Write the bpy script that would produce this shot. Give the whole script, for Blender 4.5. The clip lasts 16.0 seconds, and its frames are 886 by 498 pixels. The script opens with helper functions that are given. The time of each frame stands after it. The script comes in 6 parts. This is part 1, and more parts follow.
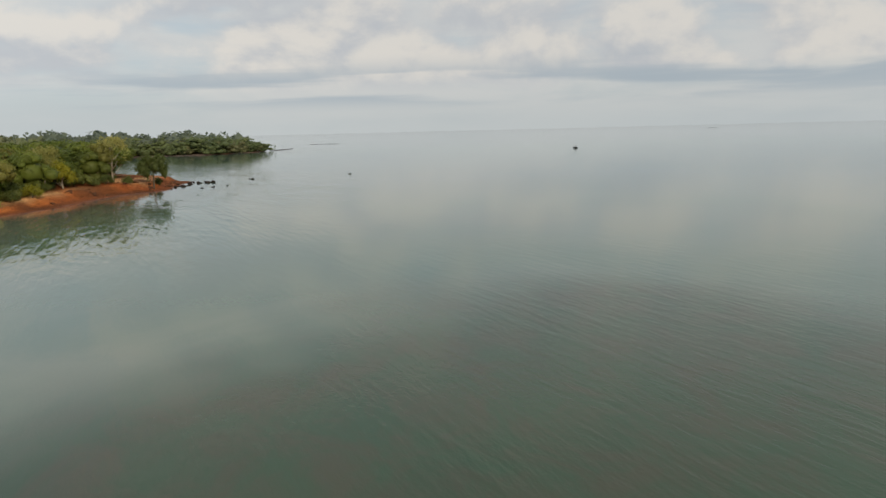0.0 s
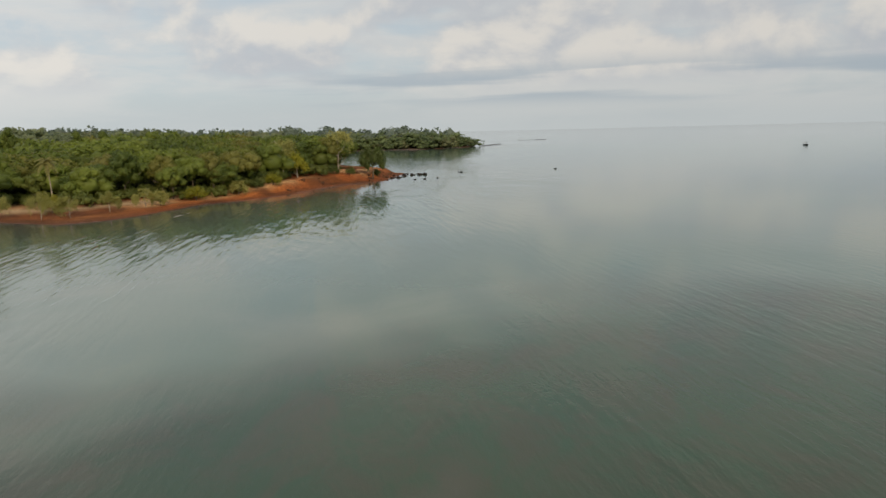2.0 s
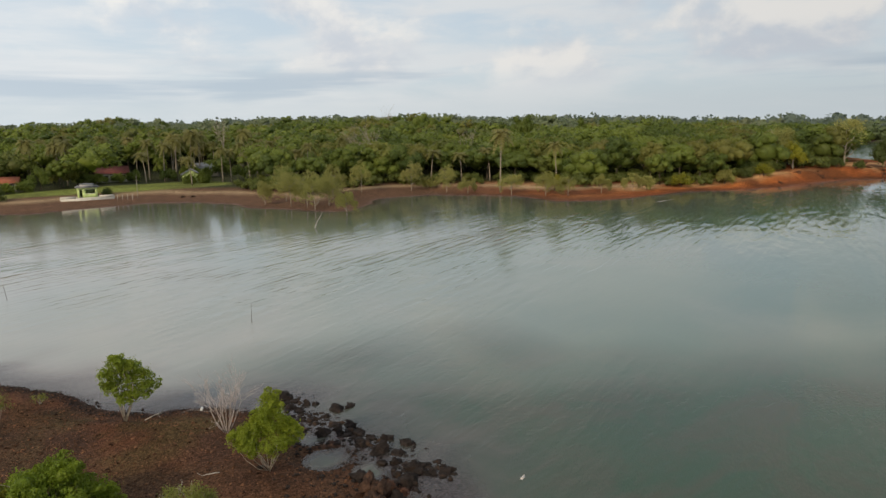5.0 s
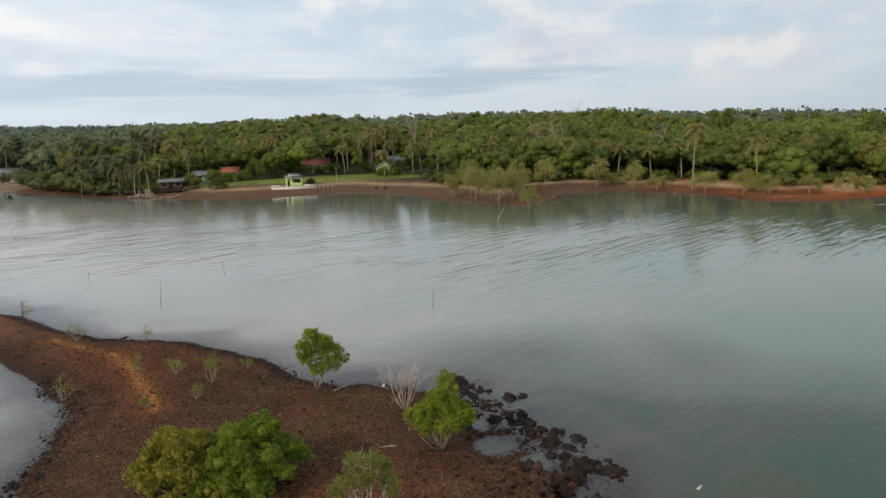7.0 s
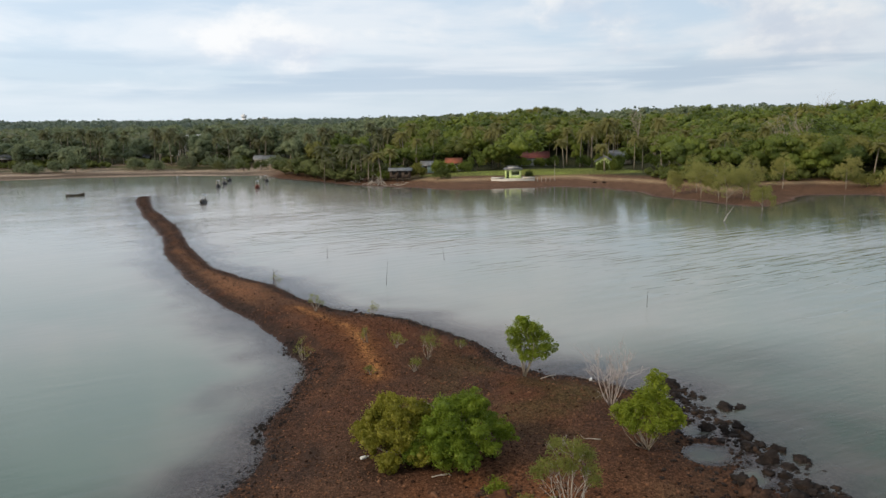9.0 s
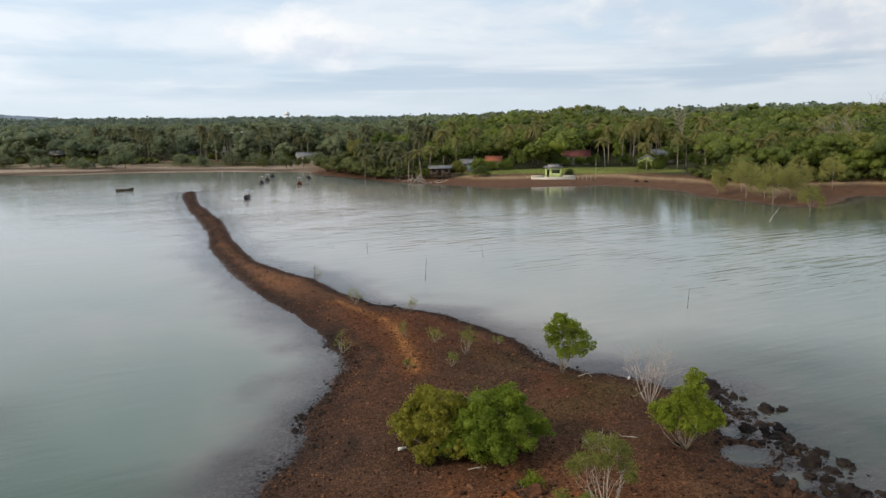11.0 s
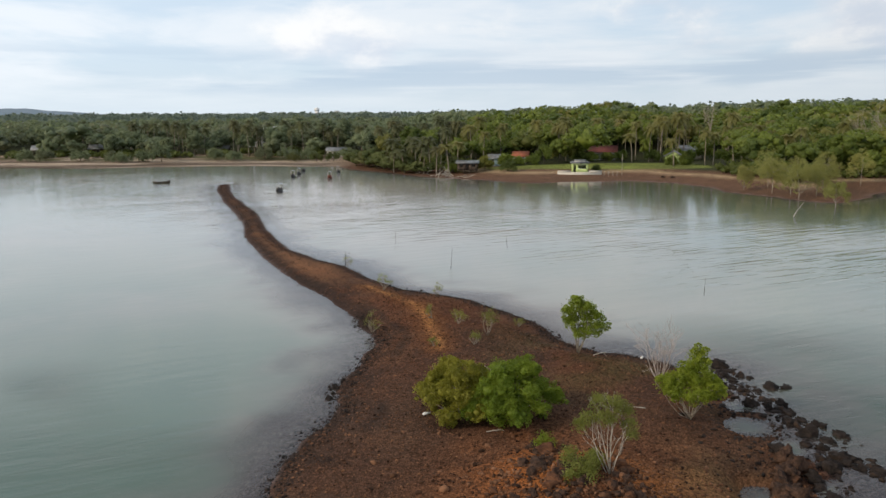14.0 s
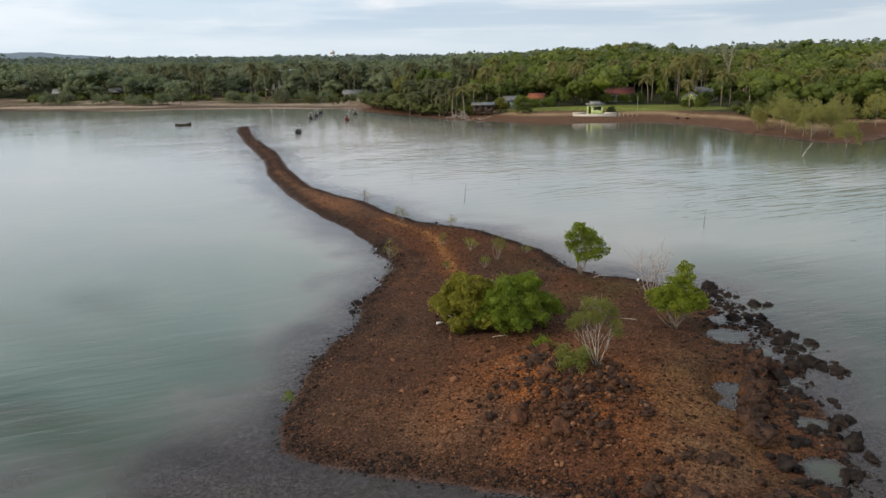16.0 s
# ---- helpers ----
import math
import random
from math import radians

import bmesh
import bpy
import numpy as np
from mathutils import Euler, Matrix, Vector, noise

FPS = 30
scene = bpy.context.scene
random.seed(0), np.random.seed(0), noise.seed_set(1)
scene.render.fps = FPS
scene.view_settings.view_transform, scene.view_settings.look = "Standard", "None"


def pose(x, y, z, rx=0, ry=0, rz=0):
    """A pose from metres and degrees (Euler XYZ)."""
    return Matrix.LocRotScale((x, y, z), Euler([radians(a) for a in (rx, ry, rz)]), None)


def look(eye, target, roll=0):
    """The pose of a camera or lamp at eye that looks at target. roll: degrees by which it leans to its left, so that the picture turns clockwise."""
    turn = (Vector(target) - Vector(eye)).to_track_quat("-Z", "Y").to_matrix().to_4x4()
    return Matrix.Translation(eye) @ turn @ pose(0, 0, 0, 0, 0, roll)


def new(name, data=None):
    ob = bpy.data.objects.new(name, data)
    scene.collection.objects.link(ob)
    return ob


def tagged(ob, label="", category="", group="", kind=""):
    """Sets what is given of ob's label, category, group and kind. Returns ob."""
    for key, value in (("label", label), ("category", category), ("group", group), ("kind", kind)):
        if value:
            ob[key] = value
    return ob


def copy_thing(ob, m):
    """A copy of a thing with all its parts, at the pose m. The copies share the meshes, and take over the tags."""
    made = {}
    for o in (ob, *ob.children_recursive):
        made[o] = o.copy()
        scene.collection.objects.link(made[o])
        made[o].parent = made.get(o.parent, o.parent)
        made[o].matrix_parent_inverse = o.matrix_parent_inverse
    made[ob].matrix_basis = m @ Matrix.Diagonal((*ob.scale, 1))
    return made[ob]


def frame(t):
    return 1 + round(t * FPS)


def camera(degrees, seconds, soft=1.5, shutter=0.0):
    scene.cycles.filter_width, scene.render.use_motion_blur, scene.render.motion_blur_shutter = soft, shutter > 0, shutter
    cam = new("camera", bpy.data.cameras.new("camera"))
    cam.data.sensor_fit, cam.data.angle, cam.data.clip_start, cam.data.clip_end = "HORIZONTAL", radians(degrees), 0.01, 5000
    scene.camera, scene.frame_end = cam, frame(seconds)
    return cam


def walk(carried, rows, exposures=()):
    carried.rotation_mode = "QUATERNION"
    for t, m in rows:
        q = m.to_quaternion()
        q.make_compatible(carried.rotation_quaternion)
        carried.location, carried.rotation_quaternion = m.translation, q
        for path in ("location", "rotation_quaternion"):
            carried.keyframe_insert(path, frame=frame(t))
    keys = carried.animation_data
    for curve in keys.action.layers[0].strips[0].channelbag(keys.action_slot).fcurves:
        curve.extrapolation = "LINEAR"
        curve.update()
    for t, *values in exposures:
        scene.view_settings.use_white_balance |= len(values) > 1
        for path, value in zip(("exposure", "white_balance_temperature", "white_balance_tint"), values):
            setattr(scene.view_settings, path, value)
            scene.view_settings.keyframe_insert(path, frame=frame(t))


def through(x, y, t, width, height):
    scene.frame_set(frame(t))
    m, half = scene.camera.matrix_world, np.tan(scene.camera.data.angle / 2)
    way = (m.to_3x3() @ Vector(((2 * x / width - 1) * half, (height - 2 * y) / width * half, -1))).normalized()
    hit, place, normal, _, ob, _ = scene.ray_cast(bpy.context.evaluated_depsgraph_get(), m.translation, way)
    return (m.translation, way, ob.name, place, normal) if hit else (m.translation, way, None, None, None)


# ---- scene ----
cam = camera(64.3, 16.0, soft=1.5)
PATH = [
    (0, (3.702, 1.896, 17.977), (5.666, 2.069, 17.64), -1.4),
    (0.5, (2.989, 2.426, 18.106), (4.902, 2.902, 17.77), -1.4),
    (1, (2.635, 2.521, 17.922), (4.52, 3.099, 17.587), -1.4),
    (1.5, (2.152, 2.105, 17.645), (4.03, 2.707, 17.31), -1.4),
    (2, (1.335, 0.927, 17.59), (3.168, 1.653, 17.256), -1.4),
    (2.5, (0.728, 0.185, 17.58), (2.497, 1.056, 17.247), -1.4),
    (3, (0.301, -0.28, 17.583), (1.999, 0.722, 17.249), -1.3),
    (3.5, (-0.208, -0.268, 17.774), (1.353, 0.936, 17.437), -1.2),
    (4, (-0.369, -0.462, 17.929), (1.012, 0.944, 17.59), -1.0),
    (4.5, (-0.513, -0.678, 17.941), (0.665, 0.901, 17.602), -1.0),
    (4.7, (-0.643, -0.778, 17.984), (0.458, 0.857, 17.643), -1.0),
    (7, (-0.605, -1.233, 17.815), (-0.079, 0.665, 17.468), -1.1),
    (7.5, (-0.677, -1.47, 17.817), (-0.297, 0.462, 17.468), -0.9),
    (8, (-0.716, -1.671, 17.82), (-0.486, 0.285, 17.469), -0.9),
    (8.5, (-0.796, -1.825, 17.781), (-0.717, 0.142, 17.428), -0.8),
    (9, (-0.799, -1.994, 17.768), (-0.868, -0.026, 17.413), -0.8),
    (9.2, (-0.849, -2.157, 17.803), (-0.95, -0.191, 17.448), -0.8),
    (11.5, (-0.751, -2.558, 17.661), (-0.938, -0.6, 17.299), -0.6),
    (12, (-0.702, -2.917, 17.694), (-0.903, -0.962, 17.327), -0.6),
    (12.5, (-0.642, -3.343, 17.624), (-0.856, -1.389, 17.256), -0.7),
    (13, (-0.542, -3.954, 17.582), (-0.771, -2.001, 17.213), -0.5),
    (13.5, (-0.404, -4.651, 17.532), (-0.646, -2.7, 17.164), -0.5),
    (14, (-0.24, -5.698, 17.449), (-0.496, -3.749, 17.081), -0.5),
    (14.5, (0.011, -6.848, 17.38), (-0.258, -4.902, 17.006), -0.6),
    (15, (0.168, -8.008, 17.29), (-0.112, -6.064, 16.913), -0.5),
    (15.5, (0.411, -9.167, 17.135), (0.121, -7.235, 16.709), -0.6),
    (16, (0.657, -10.182, 17.094), (0.358, -8.274, 16.576), -0.7),
]
walk(cam, [(t, look(eye, target, roll)) for t, eye, target, roll in PATH],
     [(0, -0.03, 6920, 8), (3.0, -0.06, 6920, 8), (4.7, 0.0, 6720, 8), (7.0, 0.02, 6400, 8), (9.0, 0.07, 6330, 8), (16.0, 0.10, 6360, 8)])

# ---- light: bright broken cloud, a low soft sun from the west ----
SUN_DIR = Vector((-0.74, -0.48, 0.50)).normalized()
sun_data = bpy.data.lights.new("sun", "SUN")
sun_data.energy, sun_data.angle, sun_data.color = 2.3, radians(5), (1.0, 0.80, 0.58)
sun = new("sun", sun_data)
sun.matrix_world = look(SUN_DIR * 300, (0, 0, 0))

world = bpy.data.worlds.new("sky")
scene.world = world
world.use_nodes = True


class Nodes:
    """Short hand for a node tree."""

    def __init__(self, tree):
        self.t = tree
        tree.nodes.clear()

    def add(self, kind, **inputs):
        n = self.t.nodes.new(kind)
        for key, value in inputs.items():
            key = key.replace("_", " ")
            if hasattr(value, "is_output"):
                self.t.links.new(value, n.inputs[key])
            else:
                n.inputs[key].default_value = value
        return n

    def math(self, op, a, b=0.0, clamp=False):
        n = self.t.nodes.new("ShaderNodeMath")
        n.operation, n.use_clamp = op, clamp
        for i, v in enumerate((a, b)):
            if hasattr(v, "is_output"):
                self.t.links.new(v, n.inputs[i])
            else:
                n.inputs[i].default_value = v
        return n.outputs[0]

    def mix(self, fac, a, b, blend="MIX"):
        n = self.t.nodes.new("ShaderNodeMix")
        n.data_type, n.blend_type = "RGBA", blend
        for i, v in ((0, fac), (6, a), (7, b)):
            if hasattr(v, "is_output"):
                self.t.links.new(v, n.inputs[i])
            else:
                n.inputs[i].default_value = v if i == 0 else (*v, 1.0)
        return n.outputs[2]

    def ramp(self, fac, lo, hi):
        n = self.t.nodes.new("ShaderNodeMapRange")
        n.interpolation_type = "SMOOTHSTEP"
        self.t.links.new(fac, n.inputs[0])
        n.inputs[1].default_value, n.inputs[2].default_value = lo, hi
        return n.outputs[0]

    def noise(self, vec, scale, detail=4.0, rough=0.55, distort=0.0):
        n = self.t.nodes.new("ShaderNodeTexNoise")
        if vec is not None:
            self.t.links.new(vec, n.inputs["Vector"])
        n.inputs["Scale"].default_value, n.inputs["Detail"].default_value = scale, detail
        n.inputs["Roughness"].default_value, n.inputs["Distortion"].default_value = rough, distort
        return n.outputs["Fac"]

    def stretch(self, vec, scale, turn=0.0):
        if turn:
            r = self.t.nodes.new("ShaderNodeMapping")
            self.t.links.new(vec, r.inputs["Vector"])
            r.inputs["Rotation"].default_value = (0, 0, radians(-turn))
            vec = r.outputs[0]
        n = self.t.nodes.new("ShaderNodeMapping")
        self.t.links.new(vec, n.inputs["Vector"])
        n.inputs["Scale"].default_value = scale
        return n.outputs[0]

    def link(self, a, b):
        self.t.links.new(a, b)


def build_sky():
    w = Nodes(world.node_tree)
    way = w.add("ShaderNodeTexCoord").outputs["Generated"]
    xyz = w.add("ShaderNodeSeparateXYZ", Vector=way)
    up = w.math("MAXIMUM", xyz.outputs[2], 0.004)
    high = w.add("ShaderNodeCombineXYZ", X=xyz.outputs[0], Y=xyz.outputs[1], Z=up).outputs[0]
    air = w.t.nodes.new("ShaderNodeTexSky")
    air.sky_type, air.sun_disc = "NISHITA", False
    air.sun_elevation = math.asin(SUN_DIR.z)
    air.sun_rotation = math.atan2(SUN_DIR.x, SUN_DIR.y)
    air.air_density, air.dust_density = 1.0, 1.5
    w.link(high, air.inputs["Vector"])
    clear = w.mix(1.0, air.outputs[0], (0.085, 0.085, 0.085), "MULTIPLY")
    clear = w.mix(0.78, clear, (0.48, 0.55, 0.635))
    # a thin high veil in long wisps
    veil = w.ramp(w.noise(w.stretch(way, (1.6, 1.6, 9.0)), 2.2, 7.0, 0.55, 0.3), 0.36, 0.62)
    sky = w.mix(w.math("MULTIPLY", veil, 0.8), clear, (0.595, 0.610, 0.635))
    # heaped cloud: lit from above, grey-blue underneath
    heap = w.stretch(way, (1.0, 1.0, 1.55))
    raised = w.t.nodes.new("ShaderNodeMapping")
    w.link(heap, raised.inputs["Vector"])
    raised.inputs["Location"].default_value = (-0.015, 0.0, 0.040)
    body, above = w.noise(heap, 6.2, 9.0, 0.54, 0.15), w.noise(raised.outputs[0], 6.2, 9.0, 0.54, 0.15)
    mass = w.noise(w.stretch(way, (1.0, 1.0, 3.2)), 2.3, 3.0, 0.5)
    east = w.math("MULTIPLY", xyz.outputs[0], 0.085)
    cover = w.ramp(w.math("ADD", w.math("ADD", w.math("MULTIPLY", body, 0.6), w.math("MULTIPLY", mass, 0.4)), east), 0.490, 0.600)
    lit = w.ramp(w.math("SUBTRACT", body, above), -0.10, 0.12)
    cloud = w.mix(lit, (0.470, 0.505, 0.570), (0.672, 0.660, 0.656))
    up_there = w.ramp(xyz.outputs[2], 0.040, 0.085)
    sky = w.mix(w.math("MULTIPLY", w.math("MULTIPLY", cover, up_there), 0.92), sky, cloud)
    # flat grey-blue cloud bases in streaks low over the sea, then pale haze
    low = w.noise(w.stretch(way, (1.7, 1.7, 24.0)), 1.25, 5.0, 0.5, 0.25)
    band = w.math("MULTIPLY", w.ramp(low, 0.46, 0.60), w.math("MULTIPLY", w.ramp(xyz.outputs[2], 0.022, 0.045), w.math("SUBTRACT", 1.0, w.ramp(xyz.outputs[2], 0.060, 0.105))))
    sky = w.mix(w.math("MULTIPLY", band, 0.85), sky, (0.365, 0.435, 0.515))
    haze = w.math("SUBTRACT", 1.0, w.ramp(xyz.outputs[2], 0.0, 0.065))
    sky = w.mix(w.math("MULTIPLY", haze, 0.8), sky, (0.480, 0.530, 0.572))
    # the cloud is thinner and brighter towards the sun
    side = w.t.nodes.new("ShaderNodeVectorMath")
    side.operation = "DOT_PRODUCT"
    w.link(way, side.inputs[0])
    side.inputs[1].default_value = (-0.95, 0.25, 0.15)
    glow = w.math("ADD", w.math("MULTIPLY", side.outputs["Value"], 0.28), 1.27)
    glow = w.math("MULTIPLY", glow, w.math("SUBTRACT", 1.0, w.math("MULTIPLY", w.ramp(xyz.outputs[2], 0.17, 0.55), 0.12)))
    back = w.add("ShaderNodeBackground", Color=sky, Strength=glow)
    out = w.t.nodes.new("ShaderNodeOutputWorld")
    w.link(back.outputs[0], out.inputs[0])


build_sky()

# ---- materials ----


def material(name):
    m = bpy.data.materials.new(name)
    m.use_nodes = True
    n = Nodes(m.node_tree)
    out = n.t.nodes.new("ShaderNodeOutputMaterial")
    return m, n, out


def plain(name, dark, light, scale=3.0, rough=0.8, bump=0.15, metal=0.0, island=0.0, spot=None):
    """A matt surface that wavers between two colours at two scales, with grain."""
    m, n, out = material(name)
    where = n.add("ShaderNodeTexCoord").outputs["Object"]
    a = n.noise(where, scale, 6.0, 0.6)
    b = n.noise(where, scale * 7.3, 4.0, 0.6)
    f = n.ramp(n.math("ADD", n.math("MULTIPLY", a, 0.65), n.math("MULTIPLY", b, 0.35)), 0.36, 0.64)
    col = n.mix(f, dark, light)
    if spot:
        col = n.mix(n.ramp(n.noise(where, scale * 0.6, 5.0, 0.65, 0.8), 0.53, 0.63), col, spot)
    if island:
        rnd = n.t.nodes.new("ShaderNodeNewGeometry").outputs["Random Per Island"]
        k = n.math("ADD", n.math("MULTIPLY", rnd, island * 2), 1.0 - island)
        col = n.mix(1.0, col, n.add("ShaderNodeCombineColor", Red=k, Green=k, Blue=k).outputs[0], "MULTIPLY")
    bs = n.add("ShaderNodeBsdfPrincipled", Base_Color=col, Roughness=rough, Metallic=metal)
    bs.inputs["Specular IOR Level"].default_value = 0.5 if rough < 0.7 else 0.15
    if bump:
        h = n.add("ShaderNodeBump", Height=b, Strength=bump, Distance=0.05)
        n.link(h.outputs[0], bs.inputs["Normal"])
    n.link(bs.outputs[0], out.inputs[0])
    return m


def leafage(name, dark, light, dry, scale=0.12, through=0.40, rough=0.55, dryness=0.6):
    """Leaves: the tone drifts from tree to tree and from leaf to leaf; some light passes through."""
    m, n, out = material(name)
    where = n.t.nodes.new("ShaderNodeNewGeometry")
    pos, rnd = where.outputs["Position"], where.outputs["Random Per Island"]
    tree = n.ramp(n.noise(pos, scale, 3.0, 0.5), 0.32, 0.68)
    own = n.t.nodes.new("ShaderNodeAttribute")
    own.attribute_name = "tree"
    one = n.math("FRACT", n.math("ADD", own.outputs["Fac"], n.t.nodes.new("ShaderNodeObjectInfo").outputs["Random"]))
    tree = n.math("ADD", n.math("ADD", n.math("MULTIPLY", tree, 0.25), n.math("MULTIPLY", rnd, 0.22)), n.math("MULTIPLY", n.math("POWER", one, 1.3), 0.53))
    col = n.mix(tree, dark, light)
    col = n.mix(n.math("MULTIPLY", n.ramp(n.math("FRACT", n.math("MULTIPLY", one, 7.3)), 0.72, 0.95), dryness), col, dry)
    d = n.add("ShaderNodeBsdfPrincipled", Base_Color=col, Roughness=rough)
    d.inputs["Specular IOR Level"].default_value = 0.3
    t = n.add("ShaderNodeBsdfTranslucent", Color=n.mix(0.5, col, light))
    mx = n.add("ShaderNodeMixShader", Fac=through)
    n.link(d.outputs[0], mx.inputs[1])
    n.link(t.outputs[0], mx.inputs[2])
    n.link(mx.outputs[0], out.inputs[0])
    return m


def ground_material():
    """Earth, gravel, sand, grass and forest floor: the tone of the place comes with the sheet, the grain from here."""
    m, n, out = material("earth")
    where = n.t.nodes.new("ShaderNodeNewGeometry").outputs["Position"]
    tone = n.t.nodes.new("ShaderNodeAttribute")
    tone.attribute_name = "tone"
    a, b, c = n.noise(where, 0.35, 5.0, 0.6), n.noise(where, 2.6, 5.0, 0.65), n.noise(where, 17.0, 3.0, 0.7)
    cell = n.t.nodes.new("ShaderNodeTexVoronoi")
    n.link(where, cell.inputs["Vector"])
    cell.inputs["Scale"].default_value = 10.0
    grit = n.t.nodes.new("ShaderNodeTexVoronoi")
    n.link(where, grit.inputs["Vector"])
    grit.inputs["Scale"].default_value = 26.0
    shade = n.add("ShaderNodeSeparateColor", Color=cell.outputs["Color"]).outputs[0]
    fine = n.add("ShaderNodeSeparateColor", Color=grit.outputs["Color"]).outputs[1]
    k = n.math("ADD", n.math("ADD", n.math("MULTIPLY", a, 0.9), n.math("MULTIPLY", b, 0.9)), n.math("MULTIPLY", c, 0.5))
    k = n.math("ADD", k, n.math("ADD", n.math("MULTIPLY", n.math("POWER", shade, 2.0), 0.9), n.math("MULTIPLY", n.math("POWER", fine, 3.0), 0.9)))
    k = n.math("MAXIMUM", n.math("SUBTRACT", k, 0.70), 0.10)
    col = n.mix(1.0, tone.outputs["Color"], n.add("ShaderNodeCombineColor", Red=k, Green=k, Blue=k).outputs[0], "MULTIPLY")
    col = n.mix(n.math("MULTIPLY", n.ramp(n.noise(where, 0.9, 6.0, 0.7, 1.0), 0.54, 0.66), 0.4), col, (0.040, 0.028, 0.021))
    c = n.math("MULTIPLY", n.math("ADD", shade, fine), 0.5)
    bs = n.add("ShaderNodeBsdfPrincipled", Base_Color=col, Roughness=0.95)
    bs.inputs["Specular IOR Level"].default_value = 0.12
    h = n.add("ShaderNodeBump", Height=n.math("ADD", n.math("MULTIPLY", b, 0.6), n.math("MULTIPLY", c, 0.4)), Strength=0.7, Distance=0.12)
    n.link(h.outputs[0], bs.inputs["Normal"])
    n.link(bs.outputs[0], out.inputs[0])
    return m


def water_material():
    """Turbid shallow sea: clear over the last decimetres, cloudy green with depth, with small ripples."""
    m, n, out = material("sea_water")
    where = n.t.nodes.new("ShaderNodeNewGeometry").outputs["Position"]
    murk = n.t.nodes.new("ShaderNodeAttribute")
    murk.attribute_name = "murk"
    weed = n.t.nodes.new("ShaderNodeAttribute")
    weed.attribute_name = "weed"
    patch = n.ramp(n.noise(where, 0.022, 5.0, 0.55, 0.8), 0.38, 0.64)
    # silty bay water; extra paleness put in for the sky it mirrors
    silt_sheen = n.t.nodes.new("ShaderNodeAttribute")
    silt_sheen.attribute_name = "silt_sheen"
    col = n.mix(patch, (0.066, 0.128, 0.102), (0.100, 0.150, 0.124))
    col = n.mix(silt_sheen.outputs["Fac"], col, n.mix(patch, (0.232, 0.268, 0.242), (0.306, 0.306, 0.282)))
    # pale turbid lagoon, with pinkish cloud reflection put into the colour
    pale = n.t.nodes.new("ShaderNodeAttribute")
    pale.attribute_name = "pale"
    col = n.mix(pale.outputs["Fac"], col, (0.400, 0.378, 0.356))
    bed = n.ramp(n.noise(n.stretch(where, (1.0, 1.5, 1.0), 20), 0.16, 7.0, 0.64, 0.6), 0.34, 0.70)
    dark = n.mix(bed, (0.028, 0.066, 0.037), (0.050, 0.056, 0.036))
    dark = n.mix(silt_sheen.outputs["Fac"], dark, n.mix(bed, (0.034, 0.048, 0.036), (0.066, 0.064, 0.054)))
    col = n.mix(weed.outputs["Fac"], col, dark)
    # muddy shallows, with the brown reflection of mud and trees put into the colour
    mud_reflection = n.t.nodes.new("ShaderNodeAttribute")
    mud_reflection.attribute_name = "mud_reflection"
    col = n.mix(mud_reflection.outputs["Fac"], col, n.mix(bed, (0.085, 0.070, 0.042), (0.130, 0.100, 0.066)))
    floor = n.mix(bed, (0.165, 0.146, 0.142), (0.255, 0.222, 0.214))
    floor = n.mix(weed.outputs["Fac"], floor, n.mix(bed, (0.062, 0.054, 0.052), (0.120, 0.102, 0.100)))
    col = n.mix(n.ramp(murk.outputs["Fac"], 0.0, 0.40), floor, col)
    deep = n.add("ShaderNodeBsdfDiffuse", Color=col)
    clear = n.add("ShaderNodeBsdfTransparent", Color=(0.84, 0.82, 0.80, 1))
    body = n.add("ShaderNodeMixShader", Fac=n.ramp(murk.outputs["Fac"], 0.0, 0.26))
    n.link(clear.outputs[0], body.inputs[1])
    n.link(deep.outputs[0], body.inputs[2])
    wind = n.t.nodes.new("ShaderNodeAttribute")
    wind.attribute_name = "wind"
    calm = n.ramp(n.noise(n.stretch(where, (0.6, 1.8, 1.0), 31), 0.035, 4.0, 0.55, 0.8), 0.36, 0.66)
    swell = n.noise(n.stretch(where, (0.15, 1.0, 1.0), 31), 0.95, 3.0, 0.45, 0.35)
    chop = n.noise(n.stretch(where, (0.45, 1.4, 1.0), 24), 1.5, 2.0, 0.5)
    fine = n.noise(n.stretch(where, (0.7, 1.3, 1.0), 40), 4.2, 2.0, 0.5)
    force = n.math("ADD", n.math("MULTIPLY", wind.outputs["Fac"], n.math("ADD", n.math("MULTIPLY", calm, 0.9), 0.35)), 0.075)
    height = n.math("ADD", n.math("MULTIPLY", swell, force), n.math("ADD", n.math("MULTIPLY", chop, n.math("ADD", n.math("MULTIPLY", weed.outputs["Fac"], 0.055), 0.045)), n.math("MULTIPLY", fine, n.math("ADD", n.math("MULTIPLY", weed.outputs["Fac"], 0.030), 0.012))))
    bump = n.add("ShaderNodeBump", Height=height, Strength=1.0, Distance=0.26)
    gloss = n.add("ShaderNodeBsdfGlossy", Color=(1, 1, 1, 1), Roughness=0.06)
    n.link(bump.outputs[0], gloss.inputs["Normal"])
    fres = n.add("ShaderNodeFresnel", IOR=1.33)
    n.link(bump.outputs[0], fres.inputs["Normal"])
    top = n.add("ShaderNodeMixShader", Fac=fres.outputs[0])
    n.link(body.outputs[0], top.inputs[1])
    n.link(gloss.outputs[0], top.inputs[2])
    n.link(top.outputs[0], out.inputs[0])
    return m


